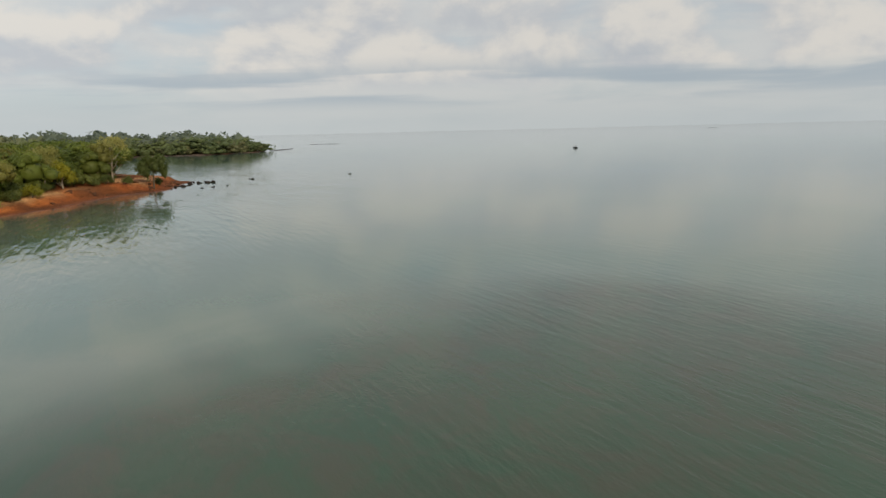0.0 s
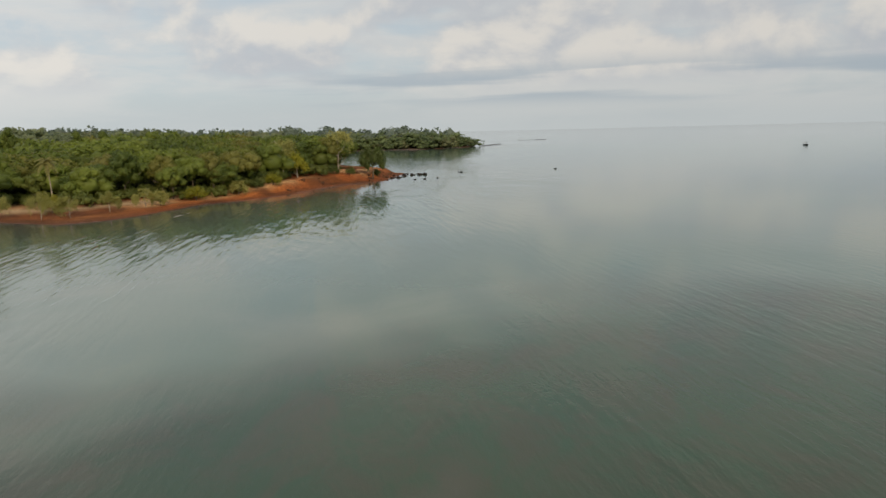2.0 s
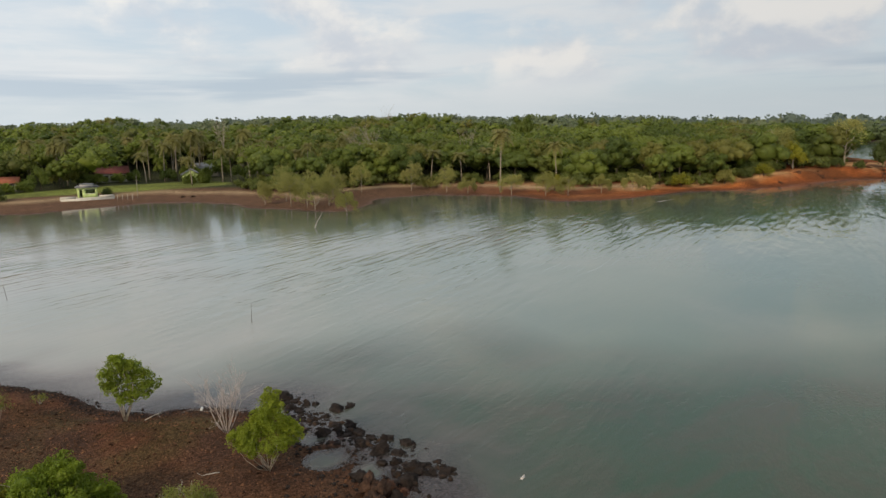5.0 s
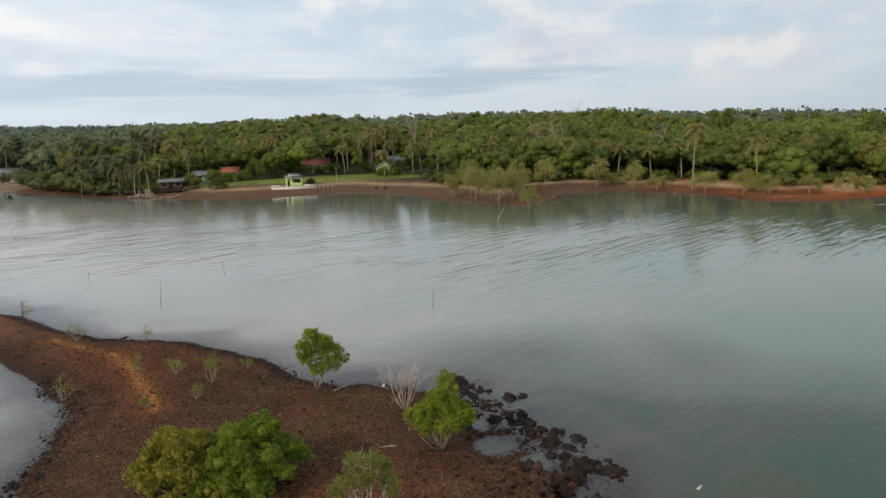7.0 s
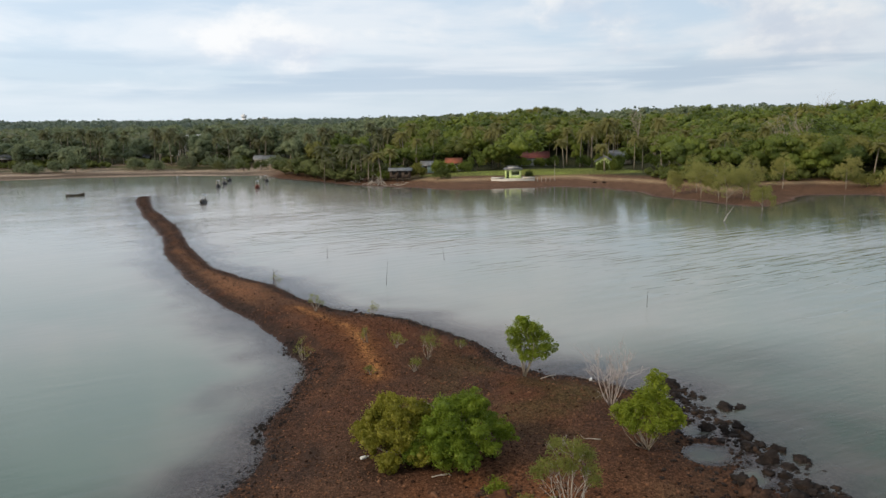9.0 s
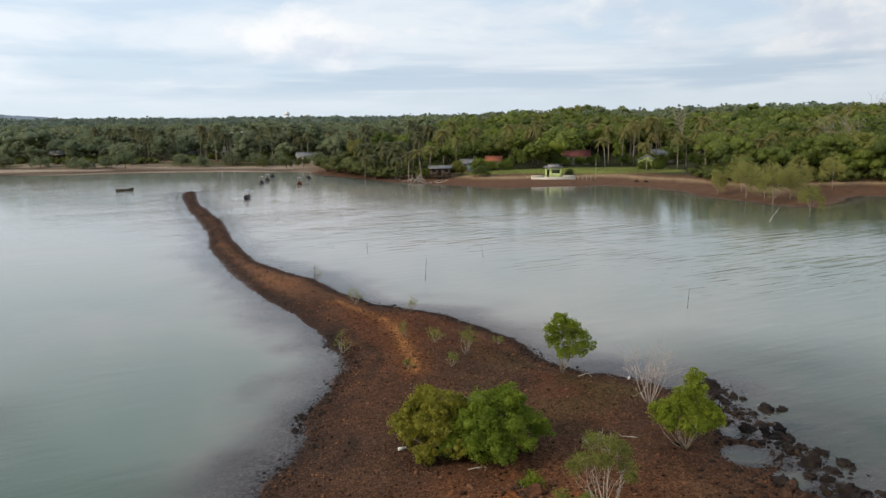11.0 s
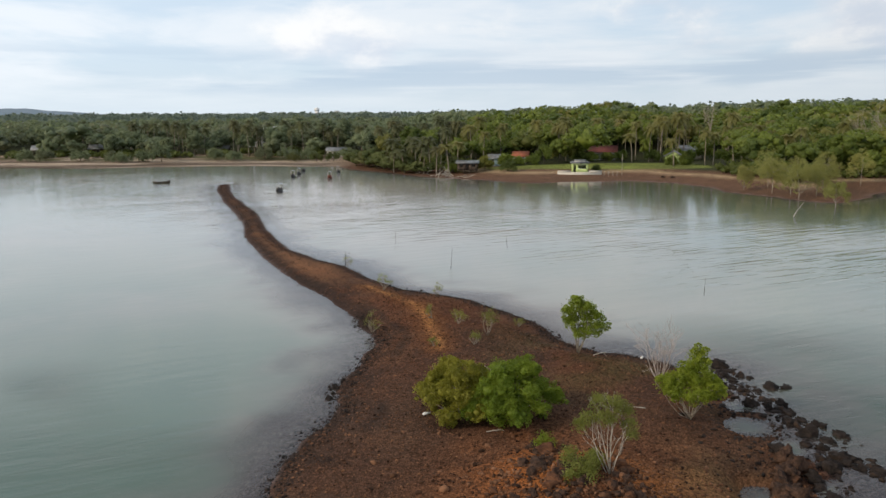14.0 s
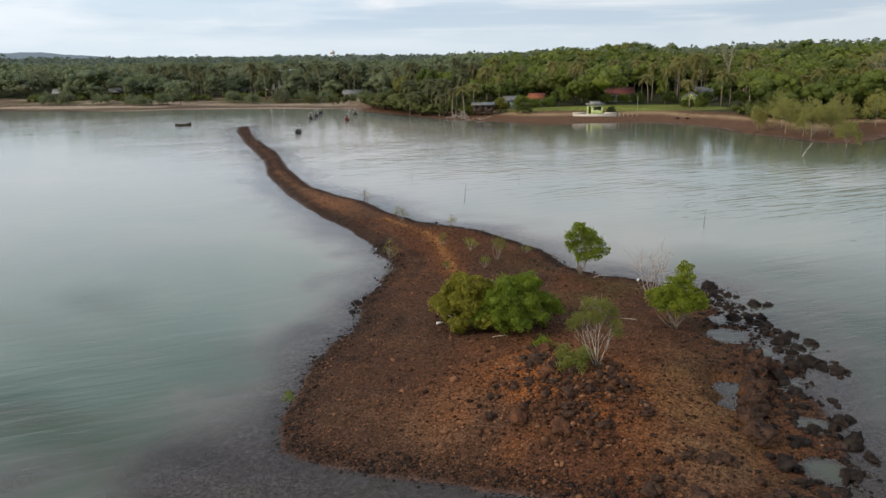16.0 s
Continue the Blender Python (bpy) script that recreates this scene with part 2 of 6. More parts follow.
EARTH, WATER = ground_material(), water_material()
BARK = plain("bark", (0.07, 0.055, 0.04), (0.16, 0.13, 0.10), 2.0)
PALE_BARK = plain("pale_bark", (0.22, 0.19, 0.15), (0.42, 0.37, 0.30), 4.0)
PALM_BARK = plain("palm_bark", (0.19, 0.16, 0.125), (0.36, 0.31, 0.24), 2.0)
GREY_WOOD = plain("weathered_wood", (0.28, 0.25, 0.21), (0.50, 0.46, 0.40), 5.0)
DEAD_WOOD = plain("dead_wood", (0.34, 0.29, 0.26), (0.58, 0.51, 0.47), 5.0)
DARK_WOOD = plain("dark_wood", (0.035, 0.028, 0.022), (0.08, 0.06, 0.045), 5.0)
ROCK = plain("laterite_rock", (0.009, 0.007, 0.006), (0.036, 0.027, 0.023), 1.6, 0.8, 0.5, spot=(0.050, 0.030, 0.019))
RED_ROCK = plain("red_laterite_rock", (0.045, 0.022, 0.014), (0.14, 0.064, 0.032), 1.8, 0.9, 0.5, spot=(0.06, 0.045, 0.04))
PEBBLE = plain("gravel", (0.044, 0.021, 0.012), (0.156, 0.078, 0.042), 1.1, 0.9, 0.0, island=0.85)
DARK_PEBBLE = plain("wet_gravel", (0.012, 0.010, 0.009), (0.040, 0.028, 0.023), 1.1, 0.75, 0.0, island=0.5)
LEAF_FOREST = leafage("forest_leaves", (0.044, 0.075, 0.019), (0.225, 0.275, 0.046), (0.21, 0.175, 0.05), 0.11)
# far woods: haze put into the leaf colour, paler and bluer
LEAF_FAR_HAZE = leafage("far_hazed_leaves", (0.105, 0.142, 0.116), (0.185, 0.230, 0.165), (0.14, 0.16, 0.115), 0.03)
# bay woods: leaf colour lifted to carry the haze over the bay
LEAF_BAY_HAZE = leafage("bay_hazed_leaves", (0.105, 0.142, 0.082), (0.240, 0.278, 0.142), (0.14, 0.132, 0.085), 0.08, dryness=0.4)
LEAF_SHORE = leafage("shore_leaves", (0.055, 0.078, 0.022), (0.170, 0.190, 0.060), (0.17, 0.14, 0.06), 0.2, dryness=0.3)
# cape leaves lightened in colour to stand for haze
LEAF_CAPE_HAZE = leafage("cape_hazed_leaves", (0.075, 0.110, 0.050), (0.170, 0.215, 0.085), (0.18, 0.17, 0.09), 0.03)
LEAF_BAY_PALM = leafage("bay_palm_leaves", (0.060, 0.072, 0.032), (0.17, 0.175, 0.075), (0.17, 0.135, 0.065), 0.2, dryness=0.3)
LEAF_UNDER = leafage("undergrowth_leaves", (0.036, 0.060, 0.014), (0.17, 0.20, 0.042), (0.16, 0.14, 0.05), 0.2, dryness=0.5)
LEAF_PALM = leafage("palm_leaves", (0.100, 0.108, 0.030), (0.285, 0.265, 0.085), (0.27, 0.21, 0.09), 0.2, dryness=0.3)
LEAF_BRIGHT = leafage("bright_mangrove_leaves", (0.10, 0.15, 0.012), (0.29, 0.335, 0.028), (0.24, 0.25, 0.03), 0.9, 0.35, dryness=0.2)
LEAF_THIN = leafage("thin_mangrove_leaves", (0.11, 0.125, 0.025), (0.27, 0.29, 0.06), (0.24, 0.22, 0.06), 0.9, 0.35, dryness=0.3)
LEAF_GREEN = leafage("green_mangrove_leaves", (0.085, 0.14, 0.012), (0.255, 0.32, 0.028), (0.23, 0.27, 0.03), 0.9, 0.35, dryness=0.2)
LEAF_OLIVE = leafage("olive_mangrove_leaves", (0.125, 0.135, 0.012), (0.31, 0.30, 0.028), (0.27, 0.22, 0.045), 0.9, 0.3, dryness=0.2)
LEAF_DARK = leafage("dark_shore_leaves", (0.040, 0.066, 0.018), (0.130, 0.160, 0.040), (0.10, 0.11, 0.03), 0.4, dryness=0.1)
LEAF_PALE = leafage("pale_mangrove_leaves", (0.19, 0.20, 0.055), (0.40, 0.39, 0.12), (0.36, 0.32, 0.13), 0.3, 0.45, dryness=0.25)

# ---- mesh helpers ----


def mesh_of(name, verts, polys, mat):
    """A mesh from an array of places and a list of arrays of faces (each array with one count of corners)."""
    me = bpy.data.meshes.new(name)
    verts = np.asarray(verts, np.float32)
    polys = [np.asarray(p, np.int32) for p in polys if len(p)]
    loops = np.concatenate([p.ravel() for p in polys])
    counts = np.concatenate([np.full(len(p), p.shape[1], np.int32) for p in polys])
    me.vertices.add(len(verts))
    me.vertices.foreach_set("co", verts.ravel())
    me.loops.add(len(loops))
    me.loops.foreach_set("vertex_index", loops)
    me.polygons.add(len(counts))
    me.polygons.foreach_set("loop_start", np.r_[0, np.cumsum(counts)[:-1]].astype(np.int32))
    me.update(calc_edges=True)
    me.materials.append(mat)
    return me


def part(name, me, parent, label=""):
    ob = new(name, me)
    ob.parent = parent
    return tagged(ob, label)


def base(name, m, label, category, group=""):
    ob = new(name)
    ob.matrix_basis = m
    ob.empty_display_size = 0.3
    return tagged(ob, label, category, group)


def join(pieces):
    """One array of places and lists of faces out of several (places, faces) pairs."""
    vs, ps, k = [], [], 0
    for v, p in pieces:
        vs.append(np.asarray(v, float))
        ps += [np.asarray(q) + k for q in p if len(q)]
        k += len(v)
    by = {}
    for q in ps:
        by.setdefault(q.shape[1], []).append(q)
    return np.concatenate(vs), [np.concatenate(q) for q in by.values()]


def tube(path, radii, n=6):
    """A tapered round limb along a path."""
    path = np.asarray(path, float)
    verts = []
    for i, p in enumerate(path):
        d = path[min(i + 1, len(path) - 1)] - path[max(i - 1, 0)]
        d = d / (np.linalg.norm(d) + 1e-9)
        a = np.cross(d, (0.31, 0.95, 0.05) if abs(d[2]) > 0.8 else (0, 0, 1))
        a /= np.linalg.norm(a)
        b = np.cross(d, a)
        t = np.linspace(0, 2 * np.pi, n, endpoint=False)[:, None]
        verts.append(p + radii[i] * (np.cos(t) * a + np.sin(t) * b))
    i, j = np.meshgrid(np.arange(len(path) - 1), np.arange(n), indexing="ij")
    i, j = i.ravel(), j.ravel()
    q = np.stack([i * n + j, i * n + (j + 1) % n, (i + 1) * n + (j + 1) % n, (i + 1) * n + j], 1)
    return np.concatenate(verts), [q, np.arange(n)[None, ::-1], (np.arange(n) + n * (len(path) - 1))[None]]


def box(x0, y0, z0, x1, y1, z1):
    v = [(x, y, z) for z in (z0, z1) for y in (y0, y1) for x in (x0, x1)]
    return np.array(v, float), [np.array([(0, 2, 3, 1), (4, 5, 7, 6), (0, 1, 5, 4), (2, 6, 7, 3), (0, 4, 6, 2), (1, 3, 7, 5)])]


def leaves_at(centres, length, width, rng, upward=0.3):
    """One folded leaf (or spray of leaves) at each place, turned at random."""
    n = len(centres)
    u = rng.normal(size=(n, 3))
    u /= np.linalg.norm(u, axis=1)[:, None]
    w = rng.normal(size=(n, 3)) * (1, 1, 1 - upward)
    w = np.cross(u, w)
    w /= np.linalg.norm(w, axis=1)[:, None] + 1e-9
    k = np.cross(u, w)
    s = (rng.uniform(0.65, 1.3, n) * length)[:, None]
    r = (rng.uniform(0.7, 1.25, n) * width)[:, None]
    v = np.stack([centres - u * s, centres + w * r - k * r * 0.35, centres + u * s, centres - w * r - k * r * 0.35], 1).reshape(-1, 3)
    f = np.arange(4 * n).reshape(n, 4)
    return v, [f]


def shell(lobes, count, rng, inner=0.62):
    """Places on and just under the skin of a heap of lobes (x, y, z, rx, ry, rz)."""
    lobes = np.asarray(lobes, float)
    pick = rng.choice(len(lobes), count, p=(a := lobes[:, 3] * lobes[:, 5]) / a.sum())
    d = rng.normal(size=(count, 3))
    d[:, 2] = np.where(rng.random(count) < 0.7, np.abs(d[:, 2]), d[:, 2])
    d /= np.linalg.norm(d, axis=1)[:, None]
    far = rng.uniform(inner, 1.06, count)[:, None]
    return lobes[pick, :3] + d * lobes[pick, 3:] * far


def inside(poly, x, y):
    """How far places lie inside a closed outline (negative: outside)."""
    poly = np.asarray(poly, float)
    best, hit = np.full(np.shape(x), 1e18), np.zeros(np.shape(x), bool)
    for (ax, ay), (bx, by) in zip(poly, np.roll(poly, -1, 0)):
        ex, ey = bx - ax, by - ay
        t = np.clip(((x - ax) * ex + (y - ay) * ey) / (ex * ex + ey * ey), 0, 1)
        best = np.minimum(best, (x - ax - t * ex) ** 2 + (y - ay - t * ey) ** 2)
        if ay != by:
            hit ^= ((ay > y) != (by > y)) & (x < ax + (y - ay) * ex / ey)
    return np.where(hit, 1, -1) * np.sqrt(best)


def along(line, x, y):
    """How far places lie from an open line."""
    line = np.asarray(line, float)
    best = np.full(np.shape(x), 1e18)
    for (ax, ay), (bx, by) in zip(line[:-1], line[1:]):
        ex, ey = bx - ax, by - ay
        t = np.clip(((x - ax) * ex + (y - ay) * ey) / (ex * ex + ey * ey), 0, 1)
        best = np.minimum(best, (x - ax - t * ex) ** 2 + (y - ay - t * ey) ** 2)
    return np.sqrt(best)


def waver(x, y, size, seed=0):
    """Smooth value noise from -1 to 1."""
    u, v = np.asarray(x, float) / size + seed * 17.3, np.asarray(y, float) / size - seed * 9.1
    i, j = np.floor(u), np.floor(v)
    f, g = u - i, v - j
    f, g = f * f * (3 - 2 * f), g * g * (3 - 2 * g)

    def h(a, b):
        s = np.sin(a * 127.1 + b * 311.7 + seed * 74.7) * 43758.5453
        return 2 * (s - np.floor(s)) - 1

    return (h(i, j) * (1 - f) + h(i + 1, j) * f) * (1 - g) + (h(i, j + 1) * (1 - f) + h(i + 1, j + 1) * f) * g


# ---- the plan ----
ISLET = [(-83.9, 175.0), (-83.2, 171.5), (-80.8, 166.0), (-77.6, 159.0), (-74.1, 152.5), (-66, 137), (-59.2, 125.6), (-48.5, 106.2), (-43.3, 94.1), (-33.8, 78.1), (-26.3, 67.0), (-21.0, 60.4),
         (-16.1, 53.3), (-13.4, 48.6), (-12.4, 45.6), (-12.7, 40.6), (-12.9, 36.6), (-12.0, 33.3), (-12.3, 29.7), (-12.6, 26.3), (-12.2, 22.3),
         (-12.0, 18.9), (-10.9, 16.9), (-7, 15.9), (-1, 15.3), (4, 14.4), (8, 13.4), (11.5, 15.0), (13.6, 18.5), (14.2, 22), (14.4, 26), (14.3, 30), (13.6, 34), (12.6, 38.0),
         (11.4, 41.6), (8.5, 44.6), (6.9, 45.4), (4.7, 45.6), (2.4, 47.8), (0, 53.0), (-2.8, 56.3), (-5.8, 59.7), (-9.6, 61.8), (-13.7, 63.8),
         (-17.8, 67.9), (-23.0, 74.8), (-26.9, 77.9), (-33.5, 84.7), (-42.3, 100.1)]
ISLET += [(-52.1, 119.8), (-60, 133), (-68.2, 146.4), (-72.6, 155), (-75.4, 161), (-78.6, 167.6), (-80.6, 172.0), (-81.9, 175.0), (-82.9, 176.2)]
COAST = [(268, 122), (229, 113.5), (210, 119), (177, 118), (159, 119.5), (146, 126), (130, 124), (113, 122.5), (106, 128), (107, 144), (99, 153), (91, 162),
         (78, 162.6), (67, 150), (60, 142), (54, 146), (47, 158), (42, 170), (35, 185), (24, 191.5), (11, 188), (0, 184), (-14, 191), (-24, 197), (-35, 203),
         (-48, 218), (-62, 231), (-73, 246), (-86, 245), (-107, 248), (-120, 248), (-143, 243), (-161, 235), (-211, 237), (-400, 250), (-900, 320), (-5600, 900)]
COAST += [(-5600, 5600), (4200, 5600), (1900, 3000), (1050, 1100), (800, 480), (735, 300), (712, 240), (680, 230), (640, 238), (604, 256), (593, 300),
          (560, 370), (480, 330), (390, 250), (318, 185), (284, 150)]
LAWN = [(-24, 211), (-12, 208), (12, 209), (30, 210), (42, 209), (50, 208), (52, 216), (48, 229), (22, 229), (4, 222), (-12, 216)]
REEF = [(10, 50), (20, 53), (34, 46), (48, 35), (64, 23), (82, 9), (92, 0), (84, -24), (70, -34), (45, -60), (-10, -60), (-40, -20), (-44, 22), (-34, 36), (-14, 34), (0, 40)]
TRACK = [(-17, 63), (-14, 59.5), (-11, 55), (-9, 50.5), (-7.6, 46.5), (-7.0, 43.5)]
POOLS = ((10.2, 26.0, 1.3), (9.8, 24.0, 1.0), (11.8, 33.7, 1.4), (14.0, 26.6, 1.0), (13.4, 31.2, 0.9), (12.3, 36.6, 1.0), (13.2, 22.5, 0.8), (12.6, 18.6, 1.0))


def islet_depth(x, y):
    rough = np.clip((70 - y) / 20, 0.35, 1)
    return inside(ISLET, x, y) + rough * (0.30 * waver(x, y, 3.1, 3) + 0.14 * waver(x, y, 1.3, 4))


def coast_depth(x, y):
    d = inside(COAST, x, y)
    return d + 1.6 * waver(x, y, 13, 5) + 0.7 * waver(x, y, 5, 6)


def height(x, y):
    """The lie of the land and of the sea bed."""
    d = islet_depth(x, y)
    top = 0.85 * (1 - np.exp(-np.maximum(d, 0) / 3.2))
    top = top + 1.25 * np.exp(-(((x - 1.8) / 4.2) ** 2 + ((y - 23.0) / 4.5) ** 2)) * (d > 0)
    shelf = np.clip((x - 8.5) / 3.0, 0, 1) * (y > 12) * (y < 43)
    top = top * (1 - 0.72 * shelf) + 0.05 * waver(x, y, 2.1, 8) + 0.03 * waver(x, y, 1.2, 9)
    for px, py, r in POOLS:
        top = top - 0.75 * np.exp(-(((x - px) / r) ** 2 + ((y - py) / r) ** 2) ** 2) * (0.3 + top)
    low = -0.012 - 0.034 * np.maximum(-d, 0) * (1 - 0.6 * np.exp(-((y - 13) / 5.0) ** 2)) + 0.07 * waver(x, y, 3.1, 10) * np.clip(-d / 3, 0, 1)
    a = np.where(d > 0, top, low)
    e = coast_depth(x, y)
    land = np.interp(e, [0, 10, 18, 30, 70, 160, 420, 1500, 6000], [0, 0.7, 1.7, 2.3, 3.2, 6.0, 9.5, 13, 26])
    land = land + np.clip((e - 40) / 120, 0, 1) * (2.2 * waver(x, y, 70, 11) + 3.0 * waver(x, y, 210, 12))
    near = np.clip(1.6 - np.maximum(-inside(LAWN, x, y), 0) / 22, 0, 1)
    land = land * (1 - near) + np.minimum(land, 2.3) * near
    bank = np.clip((x - 165) / 15, 0, 1) * (x < 300) * (y < 200)
    land = land * (1 - bank) + np.maximum(land, np.interp(e + 1.5 * waver(x, y, 6, 35), [0, 4.5, 6.5, 12, 30], [0, 0.6, 2.5, 3.2, 3.8])) * bank
    flat = np.clip((-70 - x) / 15, 0, 1) * (x > -500)
    land = land * (1 - flat) + np.minimum(land, np.interp(e, [0, 30, 45, 6000], [0, 0.9, 2.0, 60])) * flat
    land = land - flat * 0.9 * np.clip(waver(x, y * 4.0, 30, 45) + 0.5 * waver(x, y * 3.0, 13, 46) - 0.12, 0, 0.7) * np.clip((e - 2) / 4, 0, 1) * np.clip((30 - e) / 6, 0, 1)
    sea = -0.02 + 0.055 * np.minimum(e, 0)
    b = np.where(e > 0, land, sea)
    return np.maximum(np.maximum(a, b), -3.2)


def ground_z(x, y):
    return float(height(np.array([float(x)]), np.array([float(y)]))[0])


def axis(*stretches):
    """Grid lines: (from, to, step) stretches, then ever wider out to 5600 m on both sides."""
    got = []
    for a, b, step in stretches:
        got += list(np.arange(a, b, step))
    lo, hi, step = got[0], got[-1], 4.0
    left, right = [], []
    while lo > -5600:
        lo -= step
        left.append(lo)
        step *= 1.12
    step = 4.0
    while hi < 5600:
        hi += step
        right.append(hi)
        step *= 1.12
    return np.array(left[::-1] + got + right)


def grid(xs, ys):
    x, y = np.meshgrid(xs, ys)
    n, m = len(xs), len(ys)
    j, i = np.meshgrid(np.arange(m - 1), np.arange(n - 1), indexing="ij")
    k = (j * n + i).ravel()
    return x.ravel(), y.ravel(), np.stack([k, k + 1, k + 1 + n, k + n], 1)


def paint(me, name, rgb):
    at = me.attributes.new(name, "FLOAT_COLOR", "POINT")
    at.data.foreach_set("color", np.concatenate([rgb, np.ones((len(rgb), 1))], 1).astype(np.float32).ravel())


def smooth(me):
    me.polygons.foreach_set("use_smooth", np.ones(len(me.polygons), bool))


def lay_ground():
    xs = axis((-230, -90, 3.5), (-90, -28, 0.85), (-28, 24, 0.42), (24, 120, 2.2), (120, 300, 3.0))
    ys = axis((4, 70, 0.42), (70, 110, 0.75), (110, 182, 1.2), (182, 260, 1.9), (260, 330, 3.0))
    x, y, f = grid(xs, ys)
    z = height(x, y)
    me = mesh_of("ground", np.stack([x, y, z], 1), [f], EARTH)
    smooth(me)
    d, e = islet_depth(x, y), coast_depth(x, y)

    def over(col, tone, k):
        return col * (1 - k[:, None]) + np.array(tone) * k[:, None]

    col = np.tile(np.array([0.235, 0.182, 0.172]), (len(x), 1))
    lagoon = np.clip((-6 - x) / 4, 0, 1) * np.clip((50 - y) / 10, 0, 1)
    u, v = 0.42 * x + 0.9 * y, 0.9 * x - 0.42 * y
    col = over(col, (0.075, 0.060, 0.060), np.clip(0.15 + 1.3 * waver(u * 2.6, v * 0.7, 5.0, 29), 0, 1) * (0.35 + 0.5 * lagoon))
    n1, n2 = waver(x, y, 4.0, 21), waver(x, y, 1.3, 22)
    isl = np.clip(d / 0.6 + 0.5, 0, 1)
    col = over(col, (0.080, 0.052, 0.043), np.exp(-np.maximum(-d, 0) / (0.7 + 2.2 * np.clip((24 - y) / 6, 0, 1))) * 0.85)
    col = over(col, (0.098, 0.039, 0.019), isl)
    col = over(col, (0.070, 0.038, 0.024), isl * np.clip((4.5 - x) / 6, 0, 1) * np.clip((46 - y) / 10, 0, 1) * 0.8)
    col = over(col, (0.052, 0.034, 0.0245), isl * np.clip(0.5 + n1 + 0.4 * n2, 0, 1) * 0.6)
    wrack = np.exp(-((d - 2.6 - 0.7 * n1) / 0.45) ** 2) + 0.8 * np.exp(-((d - 1.3 - 0.5 * n2) / 0.3) ** 2)
    col = over(col, (0.022, 0.016, 0.013), isl * np.clip(wrack * (0.5 + 0.8 * waver(x, y, 2.2, 37)), 0, 0.75) * (y > 26))
    col = over(col, (0.125, 0.066, 0.036), isl * np.clip(0.2 + 1.3 * waver(x, y, 3.0, 38) + 0.5 * waver(x, y, 0.9, 39), 0, 1) * 0.28)
    # orange earth round the mound and along the worn track
    mound = np.exp(-(((x - 1.5) / 5.0) ** 2 + ((y - 22.5) / 5.5) ** 2))
    col = over(col, (0.29, 0.098, 0.025), isl * np.clip(mound * 1.5 * (0.55 + 0.6 * n1 + 0.5 * n2), 0, 0.9))
    tan = np.exp(-(((x - 8.5) / 2.6) ** 2 + ((y - 22.5) / 5.0) ** 2))
    col = over(col, (0.175, 0.108, 0.046), isl * np.clip(tan * (0.7 + 0.6 * n2), 0, 0.5))
    pale = np.exp(-(((x + 3.6) / 1.6) ** 2 + ((y - 19.6) / 1.9) ** 2)) + 0.7 * np.exp(-(((x - 7.4) / 1.4) ** 2 + ((y - 17.5) / 2.2) ** 2))
    col = over(col, (0.150, 0.120, 0.084), isl * np.clip(pale * (0.6 + 0.7 * n2), 0, 0.16))
    weedy = np.clip((x + 6) / 8, 0, 1) * np.clip((y - 33) / 6, 0, 1) * np.clip((d - 0.8) / 2, 0, 1)
    col = over(col, (0.070, 0.052, 0.018), isl * weedy * np.clip(0.1 + 1.4 * waver(x, y, 2.4, 40) + 0.7 * waver(x, y, 0.8, 41), 0, 1) * 0.7)
    t = along(TRACK, x + 0.5 * n1, y)
    col = over(col, (0.15, 0.058, 0.018), isl * np.clip(1.6 - t / 1.2, 0, 1) * 0.6)
    col = over(col, (0.34, 0.155, 0.052), isl * np.clip(1.2 - t / 0.5, 0, 1) * np.clip(0.75 + 0.6 * n2, 0, 1))
    col = over(col, (0.205, 0.100, 0.050), isl * np.clip((y - 62) / 10, 0, 1) * np.clip((d - 0.8) / 1.2, 0, 1) * 0.85)
    rim = np.clip((y - 44) / 6, 0.35, 1)
    col = over(col, (0.026, 0.018, 0.015), isl * np.clip(1.5 - d / (1.3 + 0.5 * n2), 0, 1) * 0.85 * rim)
    # the far shore
    land = np.clip(e / 1.5 + 0.5, 0, 1)
    col = over(col, (0.132, 0.073, 0.044), land)
    east = np.clip((x - 95) / 40, 0, 1)
    col = over(col, (0.235, 0.070, 0.021), land * east * (x < 330))
    col = over(col, (0.62, 0.36, 0.17), land * east * (x < 330) * np.clip((e - 5) / 3, 0, 1) * np.clip(0.55 + 1.3 * waver(x, y, 11, 24), 0, 1))
    col = over(col, (0.42, 0.135, 0.036), land * east * (x < 330) * np.exp(-((e - 6.5) / 2.2) ** 2) * np.clip(0.5 + 1.2 * waver(x, y, 6, 34), 0, 1))
    col = over(col, (0.10, 0.036, 0.014), land * east * (x < 330) * np.clip(0.1 + 1.4 * waver(x, y, 7, 28), 0, 1) * 0.8)
    west = np.clip((-66 - x) / 14, 0, 1)
    col = over(col, (0.36, 0.285, 0.215), land * west)
    col = over(col, (0.105, 0.072, 0.050), land * west * np.clip(0.25 + 1.7 * waver(x, y * 3.0, 22, 25), 0, 1) * 0.85)
    col = over(col, (0.085, 0.062, 0.044), land * west * np.exp(-((e - 7 - 5 * waver(x, y, 31, 42)) / 3.5) ** 2) * 0.85)
    col = over(col, (0.085, 0.085, 0.035), land * west * np.clip((e - 22) / 8, 0, 1) * np.clip(0.3 + 1.5 * waver(x, y * 2, 12, 30), 0, 1))
    strip = np.clip(1 - np.abs(e - 15 - 2 * waver(x, y, 14, 26)) / 3.2, 0, 1) * (1 - west) * np.clip(1 - (x - 175) / 20, 0, 1)
    col = over(col, (0.40, 0.29, 0.17), land * strip * 0.85)
